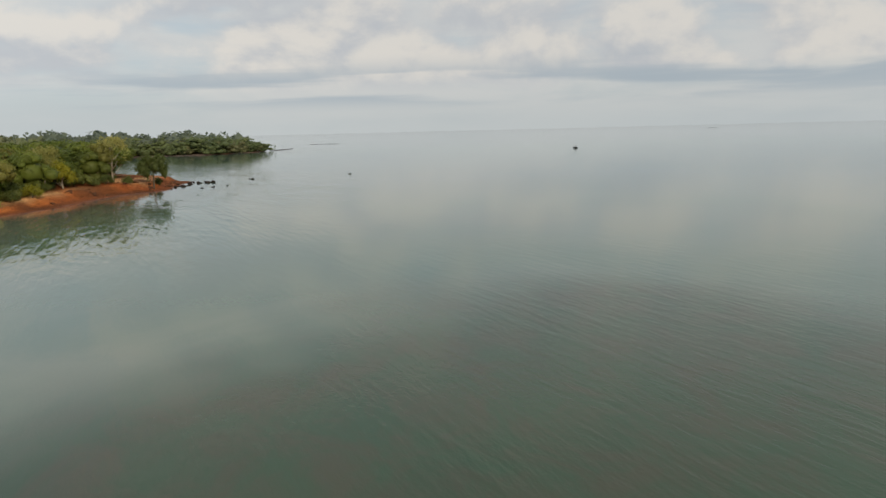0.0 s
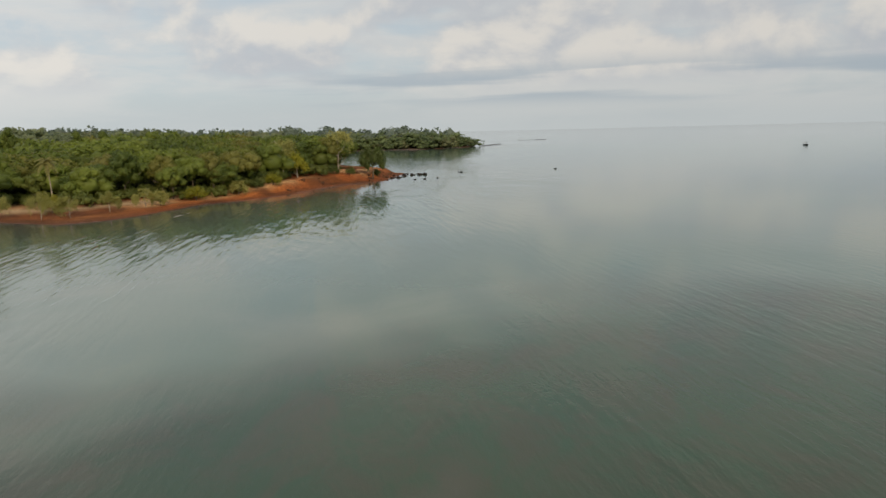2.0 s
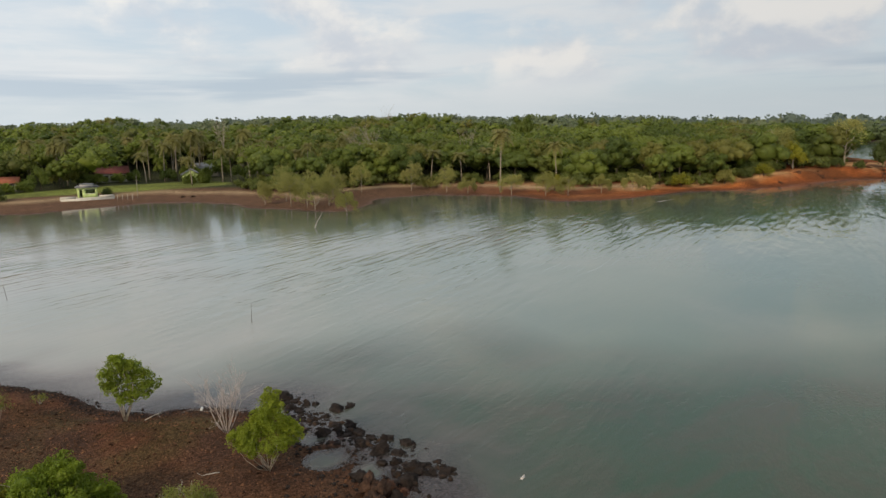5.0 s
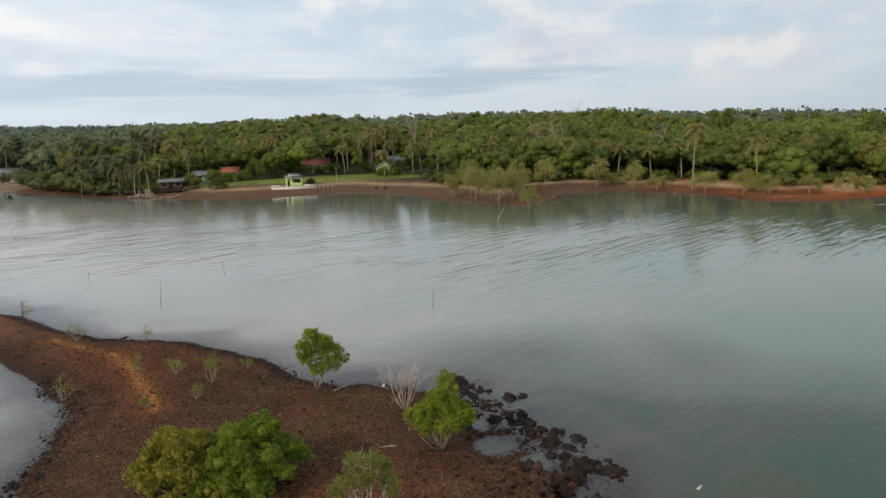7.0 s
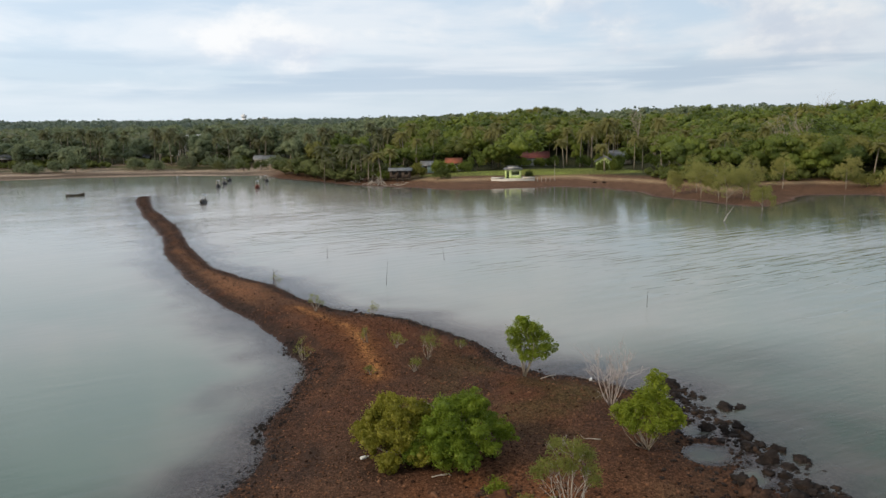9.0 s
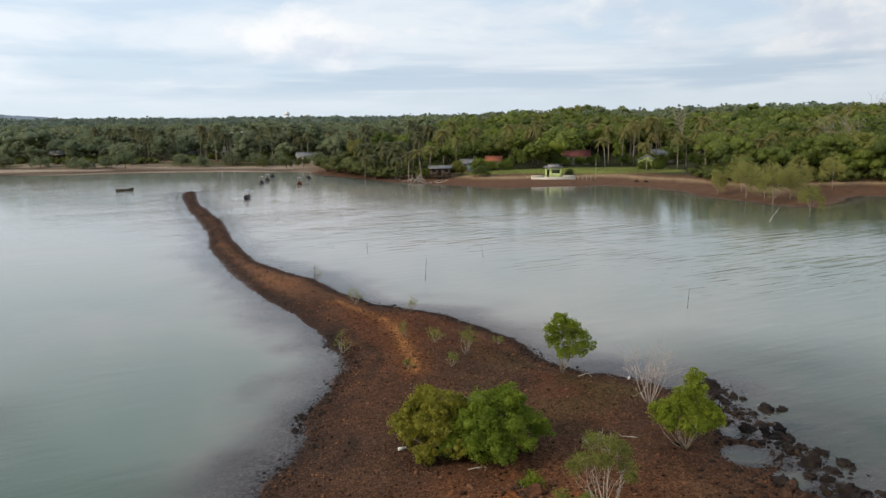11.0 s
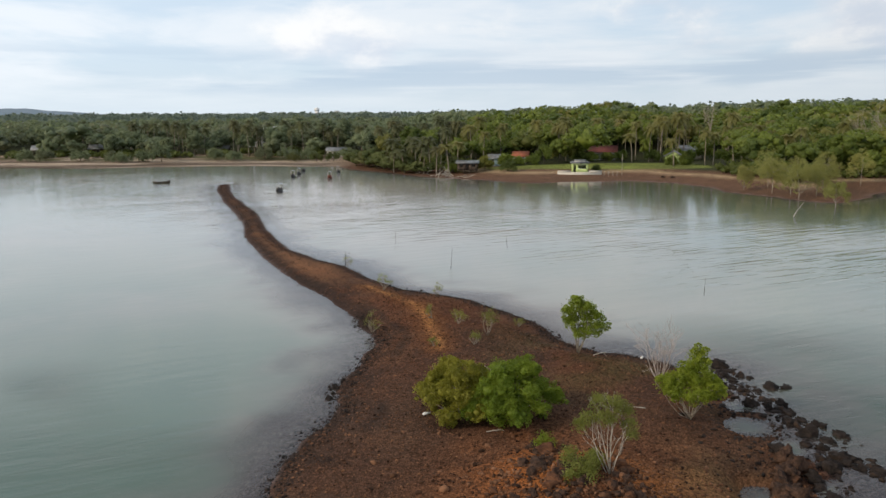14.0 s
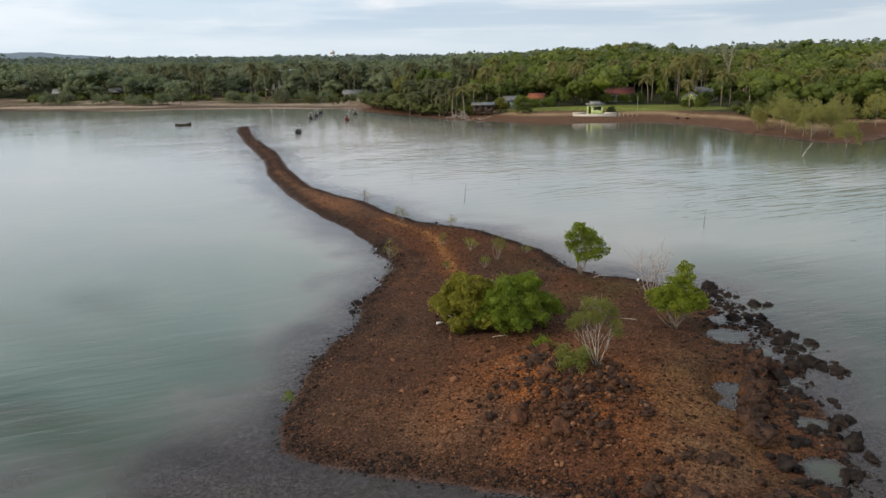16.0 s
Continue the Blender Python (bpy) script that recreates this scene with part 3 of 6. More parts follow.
    col = over(col, (0.060, 0.036, 0.024), land * np.clip(1 - e / 4, 0, 1) * (1 - west) * 0.35)
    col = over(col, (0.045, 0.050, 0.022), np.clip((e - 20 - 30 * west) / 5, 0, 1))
    lawn = np.clip(inside(LAWN, x, y) / 3 + 0.5, 0, 1) * np.clip((e - 15) / 4, 0, 1)
    col = over(col, (0.190, 0.222, 0.048), lawn * np.clip(0.85 + 0.4 * waver(x, y, 9, 27), 0, 1))
    # far land in forest green, with haze put into the colour
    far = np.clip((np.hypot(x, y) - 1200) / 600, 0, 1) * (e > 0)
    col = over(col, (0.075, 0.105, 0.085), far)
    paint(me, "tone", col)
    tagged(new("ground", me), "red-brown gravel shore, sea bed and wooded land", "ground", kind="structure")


def lay_water():
    xs = axis((-230, -90, 5.0), (-90, -28, 2.0), (-28, 24, 0.8), (24, 120, 3.5), (120, 300, 5.0))
    ys = axis((-6, 70, 0.8), (70, 110, 1.6), (110, 260, 3.0), (260, 330, 5.0))
    x, y, f = grid(xs, ys)
    me = mesh_of("sea", np.stack([x, y, np.zeros_like(x)], 1), [f], WATER)
    smooth(me)
    deep = np.maximum(-height(x, y), 0)
    at = me.attributes.new("murk", "FLOAT", "POINT")
    at.data.foreach_set("value", (1 - np.exp(-1.5 * deep)).astype(np.float32))
    off = -coast_depth(x, y)
    # less pale inshore, leaving room for the dark tree reflections
    silt_sheen = np.clip((100 - x) / 85, 0, 1) * np.clip((y - 14) / 45, 0, 1) * np.clip(off / 45, 0.12 + 0.33 * np.clip((45 - x) / 30, 0, 1) + 0.40 * np.clip((-30 - x) / 40, 0, 1), 1)
    me.attributes.new("silt_sheen", "FLOAT", "POINT").data.foreach_set("value", silt_sheen.astype(np.float32))
    east = np.clip((x - 30) / 50, 0, 1)
    wind = (0.50 + 0.36 * east) * np.exp(-(((off - 66 + 26 * east) / 27) ** 2)) + 0.14 * np.clip(inside(REEF, x, y) / 20, 0, 1) * (x > 5) + 0.22 * np.exp(-(((x + 26) / 18) ** 2 + ((y - 14) / 15) ** 2))
    me.attributes.new("wind", "FLOAT", "POINT").data.foreach_set("value", np.clip(wind, 0, 1).astype(np.float32))
    # inshore strip that carries the painted brown reflection
    mud_reflection = np.exp(-np.maximum(off, 0) / 22) * np.clip((x + 55) / 40, 0, 1) * np.clip((260 - x) / 60, 0, 1) * (y > 85)
    me.attributes.new("mud_reflection", "FLOAT", "POINT").data.foreach_set("value", (0.9 * mud_reflection).astype(np.float32))
    # where the painted cloud reflection and turbid paleness lie
    pale = np.exp(-(((x + 42) / 36) ** 2)) * np.clip((y - 62) / 60, 0, 1) * np.clip((off - 4) / 20, 0, 1)
    me.attributes.new("pale", "FLOAT", "POINT").data.foreach_set("value", (0.85 * pale).astype(np.float32))
    # weed and reef on the bed round the islet's seaward side
    reef = inside(REEF, x, y) + 6 * waver(x, y, 17, 31) + 3 * waver(x, y, 6, 32)
    streak = waver((0.42 * x + 0.9 * y) * 2.4, (0.9 * x - 0.42 * y) * 0.6, 7.0, 33)
    at = me.attributes.new("weed", "FLOAT", "POINT")
    at.data.foreach_set("value", (np.clip(reef / 16 + 0.35, 0, 1) * (0.92 - np.clip(-x / 12, 0, 1) * (0.5 - 0.75 * streak))).astype(np.float32))
    tagged(new("sea", me), "calm turbid grey-green sea with fine ripples", "water", kind="structure")


lay_ground()
lay_water()

# ---- forest ----


def ball(n=1):
    bm = bmesh.new()
    bmesh.ops.create_icosphere(bm, subdivisions=n, radius=1)
    v = np.array([p.co for p in bm.verts])
    f = np.array([[p.index for p in q.verts] for q in bm.faces])
    bm.free()
    return v, f


BALL1 = ball(1)
OCTA = (np.array([(1, 0, 0), (0, 1, 0), (-1, 0, 0), (0, -1, 0), (0, 0, 1), (0, 0, -1)], float), np.array([(0, 1, 4), (1, 2, 4), (2, 3, 4), (3, 0, 4), (1, 0, 5), (2, 1, 5), (3, 2, 5), (0, 3, 5)]))


def core(lobes, size=0.72, light=False):
    """The dense inside of a crown, so that little sky shows through it."""
    if light:
        return [(OCTA[0] * np.array(l[3:]) * size * 1.2 + np.array(l[:3]), [OCTA[1]]) for l in lobes]
    return [(BALL1[0] * np.array(l[3:]) * size + np.array(l[:3]), [BALL1[1]]) for l in lobes]


def lobes_for(kind, rng):
    """The billows of a crown one unit high, from the ground's scrub to the top."""
    wide, deep, mid, n, size = {"round": (0.33, 0.34, 0.60, 17, 0.155), "wide": (0.46, 0.26, 0.66, 22, 0.150), "tall": (0.22, 0.40, 0.56, 16, 0.125), "shaggy": (0.20, 0.42, 0.54, 26, 0.085), "low": (0.40, 0.34, 0.46, 18, 0.150)}[kind]
    got = [(0, 0, mid, wide * 0.86, wide * 0.86, deep * 0.86)]
    for k in range(n):
        up = rng.uniform(-0.45, 1.0)
        a, r = 2.4 * k + rng.uniform(-0.5, 0.5), math.sqrt(max(1 - up * up, 0.0)) * rng.uniform(0.82, 1.12)
        s = size * rng.uniform(0.7, 1.3)
        got.append((wide * r * math.cos(a), wide * r * math.sin(a), mid + deep * up * rng.uniform(0.8, 1.0), s, s, s * rng.uniform(0.7, 0.95)))
    return got


def clothe(lobes, count, leaf, rng, loose=0.55):
    """Leaf sprays lying on the outside of a heap of billows, each turned a little off the surface."""
    lobes = np.asarray(lobes, float)
    size = lobes[:, 3] * lobes[:, 5]
    size[0] *= 0.5
    pick = rng.choice(len(lobes), count * 3, p=size / size.sum())
    d = rng.normal(size=(count * 3, 3))
    d[:, 2] = np.where(rng.random(count * 3) < 0.55, np.abs(d[:, 2]), d[:, 2])
    d /= np.linalg.norm(d, axis=1)[:, None]
    at = lobes[pick, :3] + d * lobes[pick, 3:] * rng.uniform(0.92, 1.10, count * 3)[:, None]
    buried = np.zeros(len(at), bool)
    for l in lobes:
        buried |= (((at - l[:3]) / l[3:]) ** 2).sum(1) < 0.72
    at, d = at[~buried][:count], d[~buried][:count]
    n = len(at)
    k = d + rng.normal(0, loose, (n, 3))
    k /= np.linalg.norm(k, axis=1)[:, None]
    u = np.cross(k, rng.normal(size=(n, 3)))
    u /= np.linalg.norm(u, axis=1)[:, None] + 1e-9
    w = np.cross(k, u)
    l, r = (rng.uniform(0.6, 1.35, n) * leaf)[:, None], (rng.uniform(0.45, 0.85, n) * leaf)[:, None]
    v = np.stack([at - u * l, at + w * r - k * r * 0.3, at + u * l, at - w * r - k * r * 0.3], 1).reshape(-1, 3)
    return v, [np.arange(4 * n).reshape(n, 4)]


def clothe_spots(lobes, count, rng):
    """Places scattered over the outside of a heap of billows, more of them above."""
    lobes = np.asarray(lobes, float)
    pick = rng.integers(len(lobes), size=count * 3)
    d = rng.normal(size=(count * 3, 3)) + (0, 0, 0.35)
    d /= np.linalg.norm(d, axis=1)[:, None]
    at = lobes[pick, :3] + d * lobes[pick, 3:] * rng.uniform(0.85, 1.22, count * 3)[:, None]
    buried = at[:, 2] < 0.1
    for l in lobes:
        buried |= (((at - l[:3]) / l[3:]) ** 2).sum(1) < 0.6
    return at[~buried][:count]


def crown_pieces(kind, count, leaf, rng, light=True, loose=0.55):
    lobes = lobes_for(kind, rng)
    return join(core(lobes[:9] if light else lobes, 0.76 if light else 0.88, light) + [clothe(lobes, count, leaf, rng, loose)])


def limbs(height, girth, rng, spread=0.28, count=5, bend=0.04, fork=0.35):
    """A tapered trunk with limbs reaching into the crown, for a tree of that height."""
    lean = rng.normal(0, bend, 2) * height
    trunk = [(lean[0] * k * k, lean[1] * k * k, height * 0.72 * k) for k in (-0.03, 0.15, 0.35, 0.6, 0.8, 1)]
    got = [tube(trunk, [girth * s for s in (1.25, 1, 0.85, 0.65, 0.45, 0.2)], 7)]
    for k in range(count):
        a = 6.28 * k / count + rng.uniform(-0.5, 0.5)
        t = rng.uniform(fork, 0.85)
        s = np.array([lean[0] * t * t, lean[1] * t * t, height * 0.72 * t])
        r, up = height * spread * rng.uniform(0.7, 1.2), height * rng.uniform(0.15, 0.3)
        e = s + (r * math.cos(a), r * math.sin(a), up)
        mid = (s + e) / 2 + (0, 0, -0.03 * height)
        got.append(tube([s, mid, e], [girth * 0.5, girth * 0.32, girth * 0.1], 5))
    return join(got)


PALMS = [(-22, 236, 14.4), (-12, 238, 13.8), (0, 238, 15.9), (10, 240, 15.8), (20, 254, 16.4), (37, 236, 14.2), (46, 236, 12.5), (54, 221, 12), (64, 212, 14.2), (68, 214, 12.5),
         (-30, 207, 8.6), (-36, 212, 9.2), (-26, 205, 9.2), (-40, 220, 11), (-17, 224, 12.5), (84, 206, 15), (34, 246, 15.2), (72, 202, 13.5), (102, 180, 11), (110, 176, 10.2), (116, 170, 11.4), (121, 146, 13), (107, 152, 16.6)]


def more_palms():
    rng = np.random.default_rng(310)
    got = [(-45, 216, 6.5), (-41, 213, 7.5), (-34, 208, 6.8), (-29, 209, 7.6), (-38, 216, 9.5), (-24, 212, 9.8), (-33, 214, 11.2), (-47, 223, 10.5), (31, 232, 11.5), (58, 214, 10.8), (51, 219, 12.6), (62, 220, 13.0), (41, 214.5, 10.4), (70, 207, 11.6)]
    for _ in range(85):
        x = rng.uniform(-225, -30)
        y = np.interp(x, [-215, -150, -80, -30], [294, 290, 280, 232]) + rng.uniform(0, 60) ** 1.0
        got.append((x, y, rng.uniform(10.5, 16.5)))
    for _ in range(46):
        got.append((rng.uniform(-36, 80), rng.uniform(234, 276), rng.uniform(12, 18)))
    return got


PALMS += more_palms()
LONE_TREES = [(228, 131), (205, 139), (201, 131), (95, 205), (91, 208), (62, 262)]
FOREST_HOUSES = [(-5, 229), (-12, 222), (-20, 206), (23, 247), (52, 248), (-82, 281), (-195, 294), (-218, 286), (44, 231)]


def forest_spots(r0, r1, step, seed, front=20.0):
    rng = np.random.default_rng(seed)
    g = np.arange(-1500, 1500, step)
    x, y = np.meshgrid(g, np.arange(60, 1700, step))
    x, y = x.ravel() + rng.uniform(-0.45, 0.45, x.size) * step, y.ravel() + rng.uniform(-0.45, 0.45, x.size) * step
    r = np.hypot(x, y)
    ok = (r >= r0) & (r < r1) & (x > -0.95 * y - 30)
    x, y = x[ok], y[ok]
    e = coast_depth(x, y)
    edge = front + np.where((x < -66) & (y < 360), 19, 0) + np.where((x > 150) & (x < 280), -8, 0)
    ok = (e > edge) & ~((x > 190) & (x < 320) & (y < 0.575 * x)) & (inside(LAWN, x, y) < -1.5) & (inside(LAWN, x, y + 9) < 0) & (inside(LAWN, x, y + 16) < 0)
    for hx, hy in FOREST_HOUSES:
        ok &= (np.hypot(x - hx, y - hy) > 6.5) & ~((np.abs(x - hx) < 6) & (y < hy) & (y > hy - 22))
    for px, py in ((-148, 357), (-140, 364)):
        r = math.hypot(px, py)
        across, ahead = (x * py - y * px) / r, (x * px + y * py) / r - r
        ok &= ~((np.abs(across) < 6) & (ahead > -50) & (ahead < 10))
    for px, py in [p[:2] for p in PALMS] + LONE_TREES:
        r = math.hypot(px, py)
        across, ahead = (x * py - y * px) / r, (x * px + y * py) / r - r
        ok &= ~((np.abs(across) < 2.6) & (ahead > -13) & (ahead < 3))
    return x[ok], y[ok], (e - edge)[ok]


def put_forest():
    rng = np.random.default_rng(3)
    kinds = ("round", "wide", "low", "round", "wide", "tall", "wide", "round", "low", "shaggy")
    near = [crown_pieces(k, 620, 0.030, rng) for k in kinds]
    mid = [crown_pieces(k, 84, 0.066, rng) for k in kinds]
    far = [join([(OCTA[0] * (0.45, 0.45, 0.42) + (0, 0, 0.5), [OCTA[1]]), clothe(lobes_for(k, rng), 26, 0.11, rng)]) for k in kinds]
    cape = [(v * (1.25, 1.25, 1) - (0, 0, 0.26), p) for v, p in (crown_pieces(k, 110, 0.050, rng) for k in ("low", "wide", "low", "round", "wide", "low", "round", "wide", "low", "wide"))]
    # the front row: single trees, each a thing of its own
    says = {"round": "dense dark green broadleaf tree at the forest edge", "wide": "wide-crowned green tree at the forest edge", "tall": "slender olive-green tree at the forest edge", "low": "bushy mid-green tree at the forest edge", "shaggy": "tall feathery grey-green tree at the forest edge"}
    stems = []
    for k, leaf in [(k, LEAF_FOREST) for k in ("round", "wide", "low", "tall")] + [(k, LEAF_BAY_HAZE) for k in ("round", "shaggy", "low", "wide")]:
        v, p = crown_pieces(k, 1100, 0.024, rng, False)
        crown = mesh_of("crown", v * 10, p, leaf)
        v, p = limbs(10, 0.2, rng)
        t = base("forest_tree", Matrix(), says[k], "tree", "trees along the forest edge")
        part("trunk", mesh_of("trunk", v, p, BARK), t)
        part("crown", crown, t)
        stems.append(t)
    x, y, e = forest_spots(120, 350, 6.3, 11)
    order = np.argsort(e)
    front = [i for i in order if e[i] < 9][:170]
    used = set()
    for n, i in enumerate(front):
        s = rng.uniform(0.72, 1.25)
        m = pose(x[i], y[i], ground_z(x[i], y[i]) - 0.1, 0, 0, rng.uniform(0, 360))
        k = n % 4 + (4 if x[i] < -45 else 0)
        t = copy_thing(stems[k], m) if k in used else stems[k]
        t.matrix_basis = m
        t.scale = (s * rng.uniform(0.85, 1.2), s * rng.uniform(0.85, 1.2), s * rng.uniform(0.85, 1.1))
        used.add(k)
    rest = np.ones(len(x), bool)
    rest[front] = False
    depth = {"forest": e[rest & (x > -38)], "bay_forest": e[rest & (x <= -38)]}
    for name, kit, (px, py), tall, mat in (
        ("forest", near, (x[rest & (x > -38)], y[rest & (x > -38)]), (7.5, 12.5), LEAF_FOREST),
        ("bay_forest", near, (x[rest & (x <= -38)], y[rest & (x <= -38)]), (7.0, 12.0), LEAF_BAY_HAZE),
        ("forest_behind", mid, forest_spots(350, 640, 11.3, 12)[:2], (8.5, 13.5), LEAF_BAY_HAZE),
        ("distant_forest", far, forest_spots(640, 1650, 20.0, 13)[:2], (10, 17), LEAF_FAR_HAZE),
        ("cape_forest", cape, forest_cape(), (9.5, 17.0), LEAF_CAPE_HAZE),
    ):
        vs, qs, ts, tones, k = [], [], [], [], 0
        z = height(px, py)
        for i in range(len(px)):
            v, p = (mid if name in depth and depth[name][i] > 55 else kit)[rng.integers(len(kit))]
            s, a = rng.uniform(*tall) * (1 + 0.18 * float(waver(px[i], py[i], 38, 51))) * (1 + 0.03 * min(max((px[i] - 50) / 50, 0), 1) + 0.10 * min(max((px[i] - 150) / 60, 0), 1)), rng.uniform(0, 6.28)
            if name == "cape_forest":
                s *= 0.62 + 0.38 * min(max((735 - px[i]) / 110, 0), 1)
            wide = s * rng.choice((1.0, 1.15, 1.3, 1.5)) * rng.uniform(0.9, 1.1)
            tones.append(np.full(len(v), rng.random(), np.float32))
            c, d = math.cos(a) * wide, math.sin(a) * wide
            vs.append(np.stack([v[:, 0] * c - v[:, 1] * d + px[i], v[:, 0] * d + v[:, 1] * c + py[i], v[:, 2] * s + z[i]], 1))
            for q in p:
                (ts if q.shape[1] == 3 else qs).append(q + k)
            k += len(v)
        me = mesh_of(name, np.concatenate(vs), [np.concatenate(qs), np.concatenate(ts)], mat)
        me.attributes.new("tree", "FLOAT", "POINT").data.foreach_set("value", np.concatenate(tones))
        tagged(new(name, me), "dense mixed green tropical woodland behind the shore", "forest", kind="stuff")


def forest_cape():
    rng = np.random.default_rng(14)
    x, y = np.meshgrid(np.arange(400, 860, 7.5), np.arange(150, 480, 7.5))
    x, y = x.ravel() + rng.uniform(-4, 4, x.size), y.ravel() + rng.uniform(-4, 4, x.size)
    ok = (inside(COAST, x, y) > 3.5) & (np.hypot(x, y) > 560)
    return x[ok], y[ok]


put_forest()

# ---- plants of the islet ----


def clumps(lobes, n, each, spread, rng, inner=0.55):
    """Leaf places gathered in clumps on a heap of lobes."""
    c = shell(lobes, n, rng, inner)
    return (c[:, None] + rng.normal(0, spread, (n, each, 3))).reshape(-1, 3)


def stem(start, end, girth, rng, sag=0.15, steps=5, n=6):
    start, end = np.array(start, float), np.array(end, float)
    side = rng.normal(0, sag, 3) * np.linalg.norm(end - start) * 0.5
    path = [start + (end - start) * t + side * math.sin(math.pi * t) for t in np.linspace(0, 1, steps)]
    return tube(path, list(np.linspace(girth, girth * 0.3, steps)), n)


def twigs(start, end, girth, rng, depth=2, fan=3, reach=0.6):
    """A limb that forks again and again."""
    got = [stem(start, end, girth, rng, 0.12, 4, 5)]
    if depth:
        start, end = np.array(start, float), np.array(end, float)
        length = np.linalg.norm(end - start)
        for _ in range(fan):
            s = start + (end - start) * rng.uniform(0.45, 0.95)
            d = (end - start) / length + rng.normal(0, 0.5, 3) + (0, 0, 0.15)
            got += twigs(s, s + d / np.linalg.norm(d) * length * reach * rng.uniform(0.75, 1.25), girth * 0.5, rng, depth - 1, fan, reach)
    return got


def mangrove(name, x, y, lobes, leaves, leaf, stems, label, foliage, bark, seed, girth=0.06, sink=0.05, core_size=0.0, twig=1, group=""):
    """A shrubby tree: several stems from one foot, with forked limbs, and a crown of leaf clumps."""
    rng = np.random.default_rng(seed)
    t = base(name, pose(x, y, ground_z(x, y) - sink), label, "mangrove" if "mangrove" in label else "shrub", group)
    for k in range(stems):
        l = lobes[k % len(lobes)]
        foot = (rng.normal(0, 0.06), rng.normal(0, 0.06), 0)
        end = (l[0] + rng.normal(0, l[3] * 0.3), l[1] + rng.normal(0, l[4] * 0.3), l[2] - l[5] * 0.1)
        v, p = join(twigs(foot, end, girth * rng.uniform(0.7, 1.1), rng, twig, 4, 0.27))
        part("stem", mesh_of("stem", v, p, bark), t)
    n, each = leaves
    pieces = [leaves_at(clumps(lobes, n, each, leaf * 2.0, rng), leaf, leaf * 0.48, rng)]
    if core_size:
        tufts = clothe_spots(lobes, n // 2, rng)
        tufts = [(*p, q, q, q * 0.8) for p, q in zip(tufts, rng.uniform(0.08, 0.22, len(tufts)))]
        pieces.append(clothe(tufts, n * each, leaf, rng, 1.5))
    if core_size:
        pieces += core(lobes, core_size)
    v, p = join(pieces)
    part("crown", mesh_of("crown", v, p, foliage), t)
    return t


def heap(rng, count, wide, low, high, size, flat=0.85, cx=0.0, cy=0.0):
    """Lobes for a crown: as wide, and from low to high, as told."""
    got = []
    for _ in range(count):
        a, r = rng.uniform(0, 6.28), wide * math.sqrt(rng.uniform(0.02, 1))
        s = size * rng.uniform(0.75, 1.25)
        h = low + (high - low) * (1 - (r / wide) ** 2 * 0.75) * rng.uniform(0.55, 1)
        got.append((cx + r * math.cos(a), cy + r * math.sin(a), h, s, s, s * flat))
    return got


